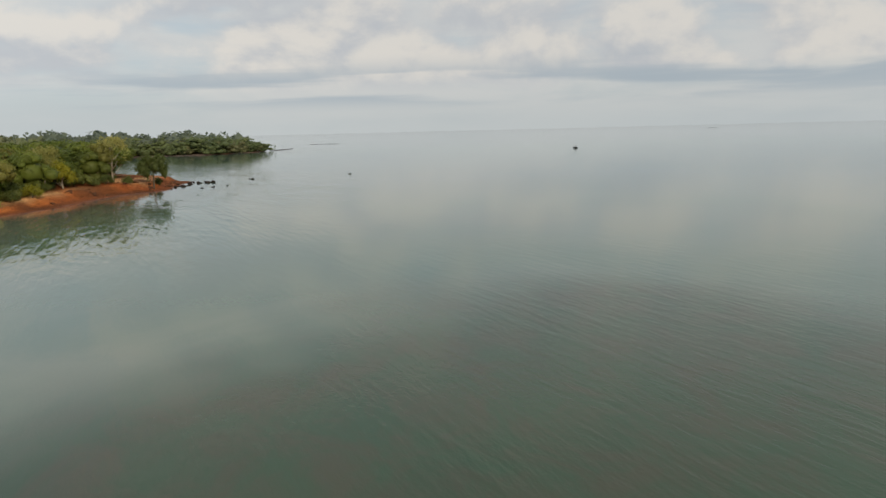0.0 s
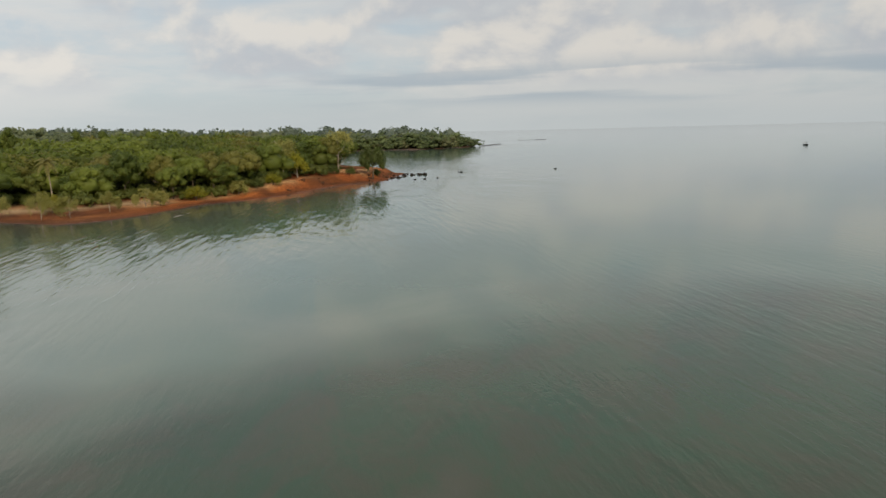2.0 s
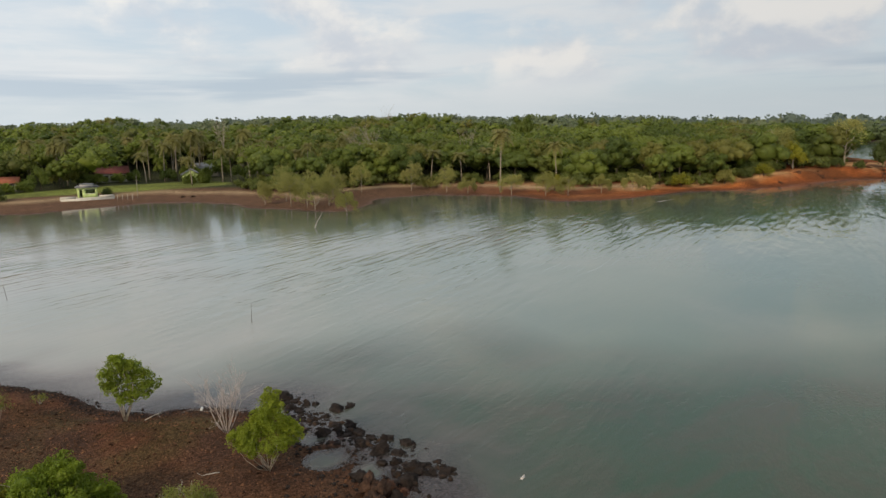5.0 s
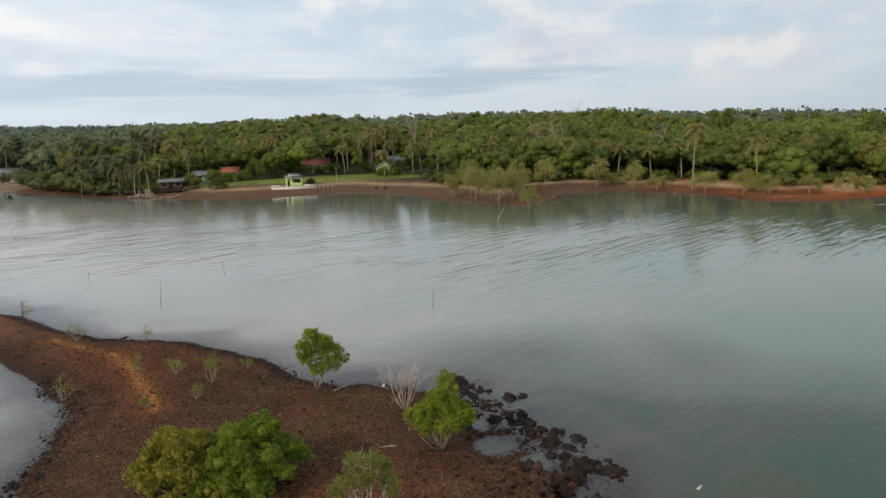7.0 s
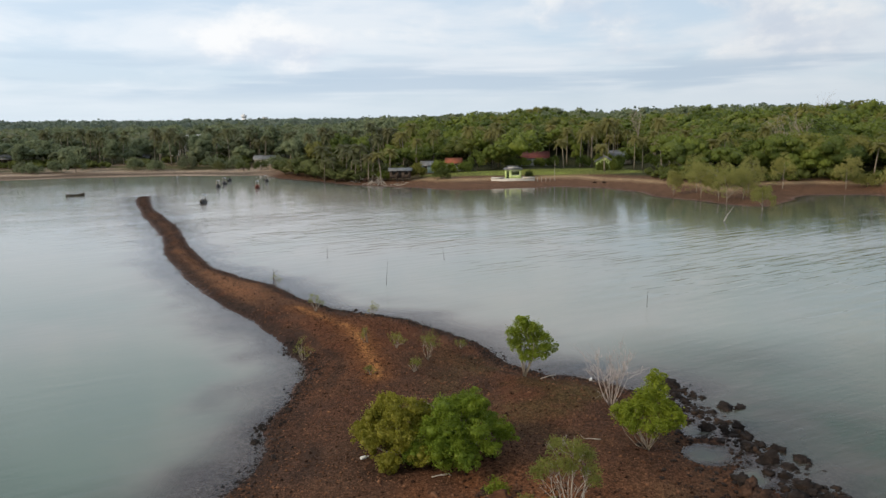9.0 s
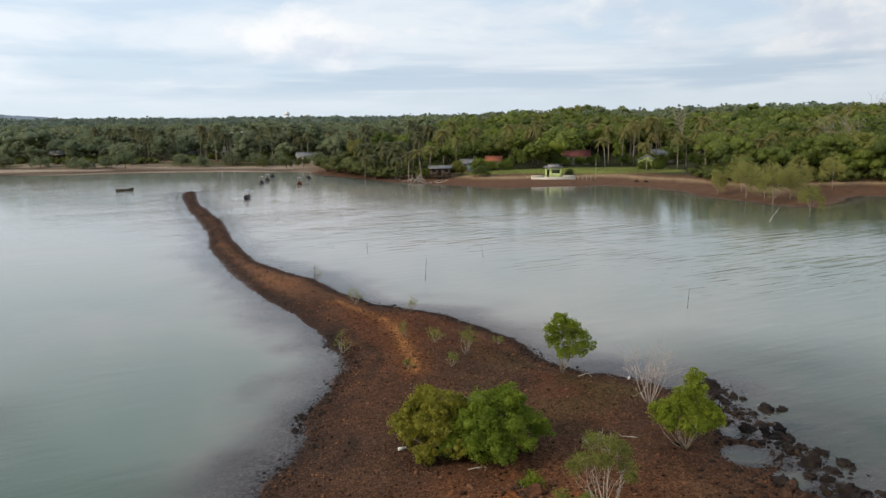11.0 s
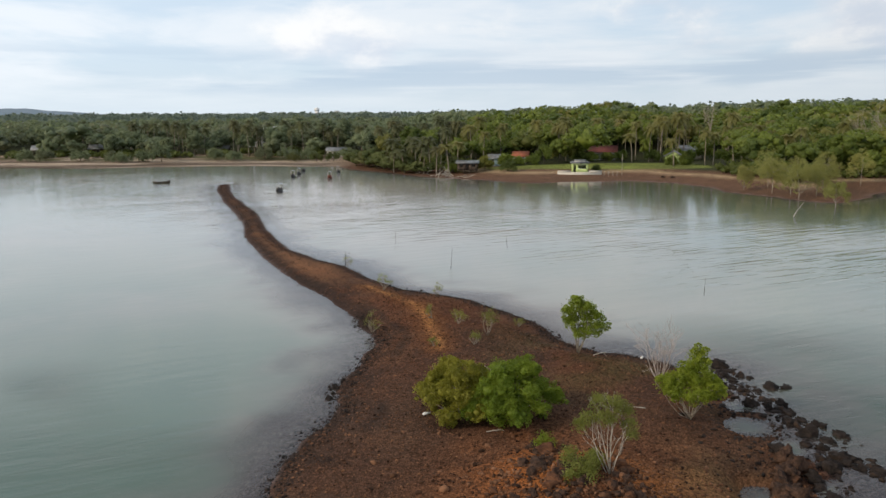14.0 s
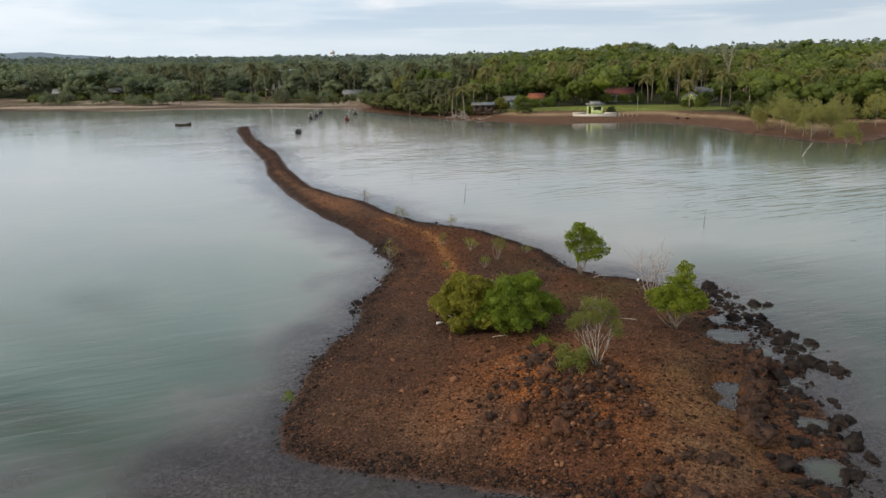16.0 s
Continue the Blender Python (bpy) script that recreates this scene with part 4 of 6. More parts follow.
def plant_islet():
    r = np.random.default_rng(22)
    mangrove("mangrove_bush", -4.3, 32.2, heap(r, 44, 2.35, 0.25, 3.2, 0.50) + heap(r, 14, 2.2, 0.2, 0.9, 0.42), (620, 26), 0.062, 6, "rounded olive-green mangrove bush on brown gravel", LEAF_OLIVE, PALE_BARK, 31, 0.05, core_size=0.66, group="mangroves on the islet")
    mangrove("mangrove_bush", -1.3, 31.6, heap(r, 48, 2.65, 0.40, 3.3, 0.52) + heap(r, 10, 2.3, 0.3, 1.0, 0.42), (720, 28), 0.060, 6, "dense bright green mangrove bush on orange earth", LEAF_GREEN, PALE_BARK, 32, 0.05, core_size=0.66, group="mangroves on the islet")
    mangrove("mangrove_tree", 3.2, 23.8, [(-0.9, 0, 2.6, 0.4, 0.4, 0.32), (-0.45, 0.3, 3.2, 0.45, 0.45, 0.35), (0.1, -0.2, 3.45, 0.42, 0.42, 0.32), (0.5, 0.1, 2.9, 0.4, 0.4, 0.32), (-0.25, -0.4, 2.75, 0.45, 0.4, 0.32), (0.8, 0, 2.35, 0.34, 0.34, 0.3), (-1.25, 0.1, 2.2, 0.34, 0.34, 0.28), (0.95, 0.2, 1.75, 0.26, 0.26, 0.24)], (320, 13), 0.050, 11, "sparse mangrove tree with many pale bare twigs among boulders", LEAF_THIN, GREY_WOOD, 33, 0.022, twig=2, group="mangroves on the islet")
    mangrove("mangrove_tree", 8.6, 32.9, heap(r, 18, 1.6, 1.35, 2.7, 0.42) + [(0.15, 0.1, 2.6, 0.85, 0.85, 0.7), (0.2, 0.1, 3.05, 0.72, 0.72, 0.6), (0.3, 0.1, 3.5, 0.50, 0.50, 0.55), (0.35, 0.1, 3.95, 0.26, 0.26, 0.36), (-1.35, 0, 2.0, 0.55, 0.55, 0.5)], (330, 24), 0.062, 12, "yellow-green mangrove tree with a pointed crown on pale stems", LEAF_BRIGHT, PALE_BARK, 34, 0.026, core_size=0.3, twig=2, group="mangroves on the islet")
    mangrove("mangrove_tree", 3.1, 44.3, [(-0.75, 0, 3.0, 0.5, 0.5, 0.45), (-0.2, 0.1, 3.7, 0.55, 0.55, 0.5), (0.45, 0, 3.35, 0.62, 0.6, 0.5), (-0.55, 0, 2.2, 0.5, 0.5, 0.4), (0.3, 0.3, 2.5, 0.6, 0.6, 0.5), (1.15, 0, 2.7, 0.58, 0.55, 0.45), (1.6, 0, 2.05, 0.5, 0.5, 0.4), (0.9, -0.2, 1.75, 0.55, 0.5, 0.38), (0.0, -0.3, 1.6, 0.4, 0.4, 0.3), (0.5, 0.2, 3.0, 0.5, 0.5, 0.5)], (250, 26), 0.062, 5, "single-stemmed green mangrove tree at the water's edge", LEAF_GREEN, PALE_BARK, 35, 0.06, core_size=0.3, group="mangroves on the islet")
    for x, y, tall, wide, mat, seed, n in ((-3.7, 47.2, 2.0, 0.6, LEAF_THIN, 41, 60), (-6.3, 49.8, 1.1, 0.6, LEAF_THIN, 42, 40), (-4.6, 44.6, 0.9, 0.4, LEAF_THIN, 43, 30), (-7.6, 44.3, 0.6, 0.3, LEAF_THIN, 44, 22),
                                           (-15.1, 61.6, 1.4, 0.45, LEAF_THIN, 45, 45), (-13.4, 48.9, 1.5, 0.5, LEAF_THIN, 46, 26), (-8.8, 51.2, 1.0, 0.4, LEAF_THIN, 47, 26), (-1.4, 50.4, 0.8, 0.3, LEAF_THIN, 48, 20), (-9.5, 60.6, 1.2, 0.35, LEAF_THIN, 49, 22),
                                           (-22.2, 74.4, 1.3, 0.35, LEAF_THIN, 50, 16)):
        mangrove("mangrove_sapling", x, y, heap(r, 9, wide * 1.1, tall * 0.3, tall * 1.15, tall * 0.20), (n, 12), 0.050, 6, "thin olive mangrove sapling on the gravel spit", mat, PALE_BARK, seed, 0.025, group="saplings on the islet")
    mangrove("low_shrub", 2.0, 23.9, heap(r, 16, 1.35, 0.12, 0.6, 0.28, 0.6), (170, 20), 0.055, 6, "low feathery green shrub among dark boulders", LEAF_THIN, BARK, 51, 0.03)
    mangrove("low_shrub", 0.4, 27.4, heap(r, 4, 0.5, 0.2, 0.5, 0.25, 0.6), (40, 18), 0.06, 3, "small yellow-green shrub on orange earth", LEAF_BRIGHT, BARK, 52, 0.03)
    mangrove("mangrove_seedling", -12.3, 20.9, heap(r, 3, 0.2, 0.4, 0.8, 0.2), (16, 10), 0.06, 2, "small yellow-green mangrove seedling standing in shallow water", LEAF_BRIGHT, BARK, 53, 0.02, 0.0)
    # the dead tree
    rng = np.random.default_rng(61)
    t = base("dead_tree", pose(7.9, 38.9, ground_z(7.9, 38.9) - 0.05), "bare grey-white dead mangrove with many thin branches", "tree")
    for k in range(12):
        a = 6.28 * k / 12 + rng.uniform(-0.4, 0.4)
        end = (0.95 * math.cos(a), 0.95 * math.sin(a), rng.uniform(1.6, 2.8))
        v, p = join(twigs((0.12 * math.cos(a), 0.12 * math.sin(a), 0), end, 0.024, rng, 3, 4, 0.5))
        part("branch", mesh_of("branch", v, p, DEAD_WOOD), t)
    for x, y, a, n in ((4.1, 43.7, 15, 1.2), (6.3, 33.8, 165, 0.9), (-2.6, 29.4, 5, 0.9)):
        v, p = join(twigs((0, 0, 0.05), (n, 0.2, 0.08), 0.035, rng, 1, 2, 0.35))
        b = new("fallen_branch", mesh_of("fallen_branch", v, p, GREY_WOOD))
        b.matrix_basis = pose(x, y, ground_z(x, y), 0, 0, a)
        tagged(b, "bleached fallen branch lying on brown gravel", "branch", "fallen branches")


plant_islet()

# ---- rocks and stones ----


def rock_shapes(mat, count, seed, rough=1.0):
    """Rough boulders, one unit across, each knobbly in its own way."""
    bm = bmesh.new()
    bmesh.ops.create_icosphere(bm, subdivisions=3, radius=1)
    v0 = np.array([p.co for p in bm.verts])
    f = np.array([[p.index for p in q.verts] for q in bm.faces])
    bm.free()
    got = []
    for k in range(count):
        rng = np.random.default_rng(seed + k)
        v = v0.copy()
        for _ in range(7):
            d = rng.normal(size=3)
            d /= np.linalg.norm(d)
            cut = rng.uniform(0.45, 0.8)
            over = np.maximum(v @ d - cut, 0)
            v -= over[:, None] * d * 0.85
        lump = np.array([noise.noise(Vector(p * 1.7 + k * 5.0)) * 0.45 + noise.noise(Vector(p * 3.7 + k * 3.0)) * 0.50 + noise.noise(Vector(p * 7.0 + k)) * 0.42 for p in v])
        v = v * (1 + lump * rough)[:, None] * (1, rng.uniform(0.6, 0.95), rng.uniform(0.5, 0.85))
        v = v * (1 + rng.uniform(-0.13, 0.13, (len(v), 1)) * rough)
        got.append(mesh_of("boulder", v * 0.5, [f], mat))
    return got


def strew(shapes, spots, count, spread, sizes, label, group, seed, name="boulder", sink=0.22):
    rng = np.random.default_rng(seed)
    for n in range(count):
        x, y = spots[n % len(spots)] + rng.normal(0, spread, 2)
        s = float(np.clip(rng.lognormal(math.log(sizes[0]), 0.45), sizes[0] * 0.45, sizes[1]))
        z = max(ground_z(x, y), -0.25)
        ob = new(name, shapes[int(rng.integers(len(shapes)))])
        ob.matrix_basis = pose(x, y, z + s * (0.3 - sink), rng.uniform(-18, 18), rng.uniform(-18, 18), rng.uniform(0, 360)) @ Matrix.Diagonal((s, s, s * rng.uniform(0.75, 1.15), 1))
        tagged(ob, label, "rock", group)


BROWN_ROCK = plain("brown_laterite_rock", (0.020, 0.013, 0.010), (0.092, 0.053, 0.036), 1.7, 0.85, 0.8, spot=(0.105, 0.046, 0.022))
BROWN_ROCKS = rock_shapes(BROWN_ROCK, 6, 300)
DARK_ROCKS, RED_ROCKS = rock_shapes(ROCK, 9, 100, 0.8), rock_shapes(RED_ROCK, 6, 200, 0.6)
ROUND_ROCKS = rock_shapes(BROWN_ROCK, 8, 400, 0.62)
SHELF = np.array([(13.0, 43.1), (13.5, 41.2), (13.3, 39.8), (15.7, 40.0), (13.4, 37.0), (14.9, 37.6), (15.3, 36.0), (14.6, 34.6), (15.6, 34.2), (16.7, 32.9), (15.0, 32.4), (16.0, 30.2), (17.0, 29.5), (14.9, 29.0)])
SHELF_LINE = [(13.0, 43.1), (13.4, 39.8), (14.4, 37.4), (15.0, 34.6), (16.2, 32.6), (15.6, 30.4), (16.6, 29.4)]
LEDGE = np.array([(12.4, 30.0), (12.9, 27.8), (13.4, 26.2), (13.2, 24.0), (14.5, 25.0), (14.3, 22.6), (14.6, 20.6), (13.2, 22.0), (12.4, 20.4), (11.4, 18.6), (12.6, 17.4), (13.8, 18.8)])
MOUND = np.array([(0.1, 25.2), (1.5, 24.2), (0.6, 23.4), (3.2, 22.2), (4.4, 22.4), (-0.4, 20.2), (1.6, 19.4), (2.5, 20.8), (-2.1, 21.6), (4.9, 20.8), (1.6, 21.6), (0.2, 26.6), (3.9, 24.0), (2.6, 18.2)])
FOOT = np.array([(4.2, 15.8), (5.6, 16.6), (7.2, 17.2), (8.6, 17.4), (7.8, 15.2), (9.8, 15.6), (6.4, 14.6)])
strew(DARK_ROCKS, SHELF, 84, 0.42, (0.6, 1.5), "dark knobbly laterite rock at the water's edge", "rocks along the shore", 5, "shore_rock")
strew(DARK_ROCKS, LEDGE, 54, 0.55, (0.60, 1.5), "dark brown laterite rock on the tidal ledge", "rocks along the shore", 6, "ledge_rock", 0.28)
RIDGE = np.array([(12.5, 28.9), (12.2, 28.0), (11.9, 27.2), (11.6, 26.4), (11.4, 25.7), (11.2, 25.0), (11.0, 24.3), (10.8, 23.6), (10.6, 22.9), (10.4, 22.2), (10.3, 21.4), (10.2, 20.6), (10.2, 19.8)])
strew(BROWN_ROCKS, RIDGE, 60, 0.24, (0.80, 1.3), "jagged dark laterite outcrop on the tidal ledge", "rocks along the shore", 16, "rock_outcrop", 0.05)
strew(RED_ROCKS, RIDGE[4:], 9, 0.3, (0.85, 1.7), "orange-brown laterite slab on the tidal ledge", "rocks along the shore", 7)
CREST = np.array([(-0.2, 25.8), (0.4, 25.0), (0.9, 24.4), (1.6, 23.6), (2.4, 23.0), (3.3, 22.6), (4.2, 22.4), (-1.0, 22.4), (0.0, 21.8), (1.0, 21.2), (2.0, 20.8), (3.0, 21.2), (2.2, 19.6), (3.4, 19.2)])
strew(ROUND_ROCKS, CREST, 105, 0.40, (0.34, 0.8), "dark brown laterite boulder in a band across the mound", "boulders on the mound", 17)
strew(ROUND_ROCKS, MOUND, 54, 0.6, (0.36, 0.85), "dark laterite boulder on orange earth", "boulders on the mound", 8)
strew(RED_ROCKS, MOUND, 34, 0.8, (0.5, 1.2), "red-brown laterite boulder on orange earth", "boulders on the mound", 9)
strew(ROUND_ROCKS, FOOT, 52, 0.7, (0.5, 1.0), "dark laterite boulder at the foot of the islet", "boulders on the mound", 10)
strew(DARK_ROCKS, np.array([(-13.2, 36.9), (-12.9, 37.6), (-12.6, 38.6), (-12.7, 34.6)]), 14, 0.35, (0.3, 0.6), "small dark rock at the lagoon edge", "rocks along the shore", 12, "shore_rock")
strew(DARK_ROCKS, np.array([(273, 112), (266, 118), (259, 118), (272, 100), (270, 91), (262, 118)]), 20, 3.0, (0.9, 2.0), "dark rock off the wooded point", "rocks off the point", 13, "shore_rock")
strew(DARK_ROCKS, np.array([(231, 104), (236, 103), (241, 104), (246, 101), (300, 66)]), 12, 2.0, (0.8, 1.5), "dark rock awash off the wooded point", "rocks off the point", 14, "shore_rock")
strew(DARK_ROCKS, np.array([(244, 116), (249, 115.5), (254, 115), (259, 114), (264, 113)]), 30, 1.6, (1.3, 2.4), "dark rock in a low reef off the wooded point", "rocks off the point", 18, "shore_rock")
strew(RED_ROCKS, np.array([(250, 121), (240, 121), (222, 121), (205, 126), (188, 125)]), 40, 4.0, (1.2, 2.6), "red-brown rock on the orange shore", "rocks off the point", 15, "shore_rock")


def strew_stones(name, count, mat, pick, sizes, label, seed, area=((-90, 24), (10, 180))):
    """Countless small stones, as one heap."""
    rng = np.random.default_rng(seed)
    x, y = np.zeros(0), np.zeros(0)
    while len(x) < count:
        u, v = rng.uniform(*area[0], count * 6), rng.uniform(*area[1], count * 6)
        d = islet_depth(u, v)
        ok = rng.random(len(u)) < pick(u, v, d)
        x, y = np.r_[x, u[ok]], np.r_[y, v[ok]]
    x, y = x[:count], y[:count]
    z = height(x, y)
    s = np.clip(rng.lognormal(math.log(sizes[0]), 0.45, count), sizes[0] * 0.4, sizes[1])
    a, w = rng.uniform(0, 6.28, count), rng.uniform(0.6, 1.0, (count, 2))
    b, f = OCTA if sizes[0] < 0.06 else BALL1
    v = b[None] * np.stack([np.ones(count), w[:, 0], w[:, 1] * 0.7], 1)[:, None] * (1 + 0.2 * rng.normal(size=(count, len(b), 1)))
    c, d = np.cos(a)[:, None], np.sin(a)[:, None]
    v = np.stack([v[..., 0] * c - v[..., 1] * d, v[..., 0] * d + v[..., 1] * c, v[..., 2]], 2) * s[:, None, None]
    v += np.stack([x, y, z + s * 0.18], 1)[:, None]
    faces = (f[None] + (np.arange(count) * len(b))[:, None, None]).reshape(-1, 3)
    tagged(new(name, mesh_of(name, v.reshape(-1, 3), [faces], mat)), label, "gravel", kind="stuff")


strew_stones("gravel", 26000, PEBBLE, lambda x, y, d: (d > 0.3) * (y < 60), (0.042, 0.13), "red-brown gravel and cobbles", 71, ((-14, 15), (12, 60)))
strew_stones("spit_gravel", 5000, PEBBLE, lambda x, y, d: (d > 0.2) * 1.0, (0.05, 0.15), "red-brown gravel on the spit", 72, ((-90, -6), (55, 180)))
strew_stones("wet_gravel", 9000, DARK_PEBBLE, lambda x, y, d: np.where((x < -6) & (y > 22), np.exp(-((d - 0.25) / 0.75) ** 2), np.exp(-((d - 0.5) / 0.6) ** 2)) * (x < 11) * (d > -1.1), (0.05, 0.24), "dark wet stones along the waterline", 73, ((-16, 15), (12, 66)))
strew_stones("spit_edge_stones", 3600, DARK_PEBBLE, lambda x, y, d: np.exp(-((d - 0.2) / 0.7) ** 2) * 1.0, (0.05, 0.17), "dark wet stones along the spit", 74, ((-90, -10), (60, 182)))
strew_stones("mound_rubble", 2600, PEBBLE, lambda x, y, d: np.exp(-(((x - 1.8) / 4.5) ** 2 + ((y - 21.5) / 5.5) ** 2)) * (d > 0), (0.07, 0.26), "loose red-brown rubble on the mound", 75, ((-10, 13), (12, 36)))
strew_stones("shore_rubble", 420, ROCK, lambda x, y, d: np.exp(-((along(SHELF_LINE, x, y) / 0.8) ** 2)), (0.14, 0.4), "dark jagged rubble between the shore rocks", 77, ((11, 19), (26, 45)))
strew_stones("ledge_rubble", 1000, DARK_PEBBLE, lambda x, y, d: np.exp(-(((x - 12.5) / 2.2) ** 2)) * (y < 43) * (d > -1), (0.08, 0.34), "dark rubble on the tidal ledge", 76, ((8, 18), (14, 43)))

# ---- palms and shore trees of the far shore ----


def palm_crown(rng, fronds=20, length=2.9):
    pieces = []
    for k in range(fronds):
        a, lift = 2.4 * k + rng.uniform(-0.2, 0.2), -0.9 + 2.3 * k / fronds + rng.uniform(-0.2, 0.2)
        out = np.array([math.cos(a), math.sin(a), 0])
        side = np.array([-math.sin(a), math.cos(a), 0])
        n = 9
        t = np.linspace(0, 1, n)
        mid = out * (t * length * math.cos(lift * 0.7))[:, None] + np.array([0, 0, 1]) * (length * (math.sin(lift * 0.8) * t - 0.75 * t**2))[:, None]
        pieces.append(tube(mid, list(np.linspace(0.05, 0.015, n)), 3))
        for s in (-1, 1):
            w = np.interp(t[1:], [0, 0.25, 0.7, 1], [0.2, 0.85, 0.75, 0.25])[:, None]
            tip = mid[1:] + s * side * w * 0.8 + out * 0.3 * w + np.array([0, 0, -0.45]) * w
            q = np.stack([mid[:-1] * 0.75 + mid[1:] * 0.25, mid[1:], tip, tip - (mid[1:] - mid[:-1]) * 0.6], 1).reshape(-1, 3)
            pieces.append((q, [np.arange(len(q)).reshape(-1, 4)]))
    return join(pieces)


def palm_kit(seed, label, foliage, tall=12.0):
    rng = np.random.default_rng(seed)
    t = base("coconut_palm", Matrix(), label, "palm", "coconut palms")
    lean = rng.normal(0, 0.9, 2)
    path = [(lean[0] * k * k, lean[1] * k * k, tall * k - 0.2) for k in np.linspace(0, 1, 7)]
    v, p = tube(path, [0.24, 0.17, 0.14, 0.13, 0.12, 0.11, 0.11], 7)
    part("trunk", mesh_of("trunk", v, p, PALM_BARK), t, "grey slender trunk")
    v, p = palm_crown(rng)
    part("crown", mesh_of("crown", v + np.array([lean[0], lean[1], tall - 0.25]), p, foliage), t)
    nuts = [(BALL1[0] * 0.16 + np.array([lean[0] + 0.3 * math.cos(a), lean[1] + 0.3 * math.sin(a), tall - 0.45]), [BALL1[1]]) for a in range(6)]
    v, p = join(nuts)
    part("coconut_bunch", mesh_of("coconut_bunch", v, p, LEAF_OLIVE), t)
    return t


def grow_palms():
    kits = [palm_kit(301 + k, "tall coconut palm with yellowed drooping fronds", LEAF_PALM) for k in range(4)]
    kits += [palm_kit(301 + k, "tall dull green coconut palm behind the sandy bay", LEAF_BAY_PALM) for k in range(4)]
    used = set()
    rng = np.random.default_rng(310)
    for n, (x, y, top) in enumerate(PALMS):
        z = ground_z(x, y)
        s = max(top - z, 5.0) / 12
        m = pose(x, y, z, 0, 0, rng.uniform(0, 360))
        k = n % 4 + (4 if x < -28 else 0)
        t = copy_thing(kits[k], m) if k in used else kits[k]
        t.matrix_basis = m
        broad = s * (1.0 if top >= 12 else 1.5)
        t.scale = (broad, broad, s)
        used.add(k)


grow_palms()


def shore_tree(x, y, tall, wide, label, foliage, bark, seed, n=120, each=10, leaf=0.22, name="mangrove_tree", low=0.3, cores=0.0, girth=0.12, group="mangroves on the mudflat"):
    r = np.random.default_rng(seed)
    lobes = heap(r, 18, wide, tall * low, tall * 0.88, tall * 0.11, 1.6)
    t = base(name, pose(x, y, ground_z(x, y) - 0.1), label, "tree", group)
    v, p = limbs(tall, girth, r, 0.22, 8, 0.05, 0.12)
    part("trunk", mesh_of("trunk", v, p, bark), t)
    pieces = [leaves_at(clumps(lobes, n, each, leaf * 1.6, r), leaf, leaf * 0.55, r)]
    if cores:
        pieces += core(lobes, cores)
    v, p = join(pieces)
    part("crown", mesh_of("crown", v, p, foliage), t)
    return t


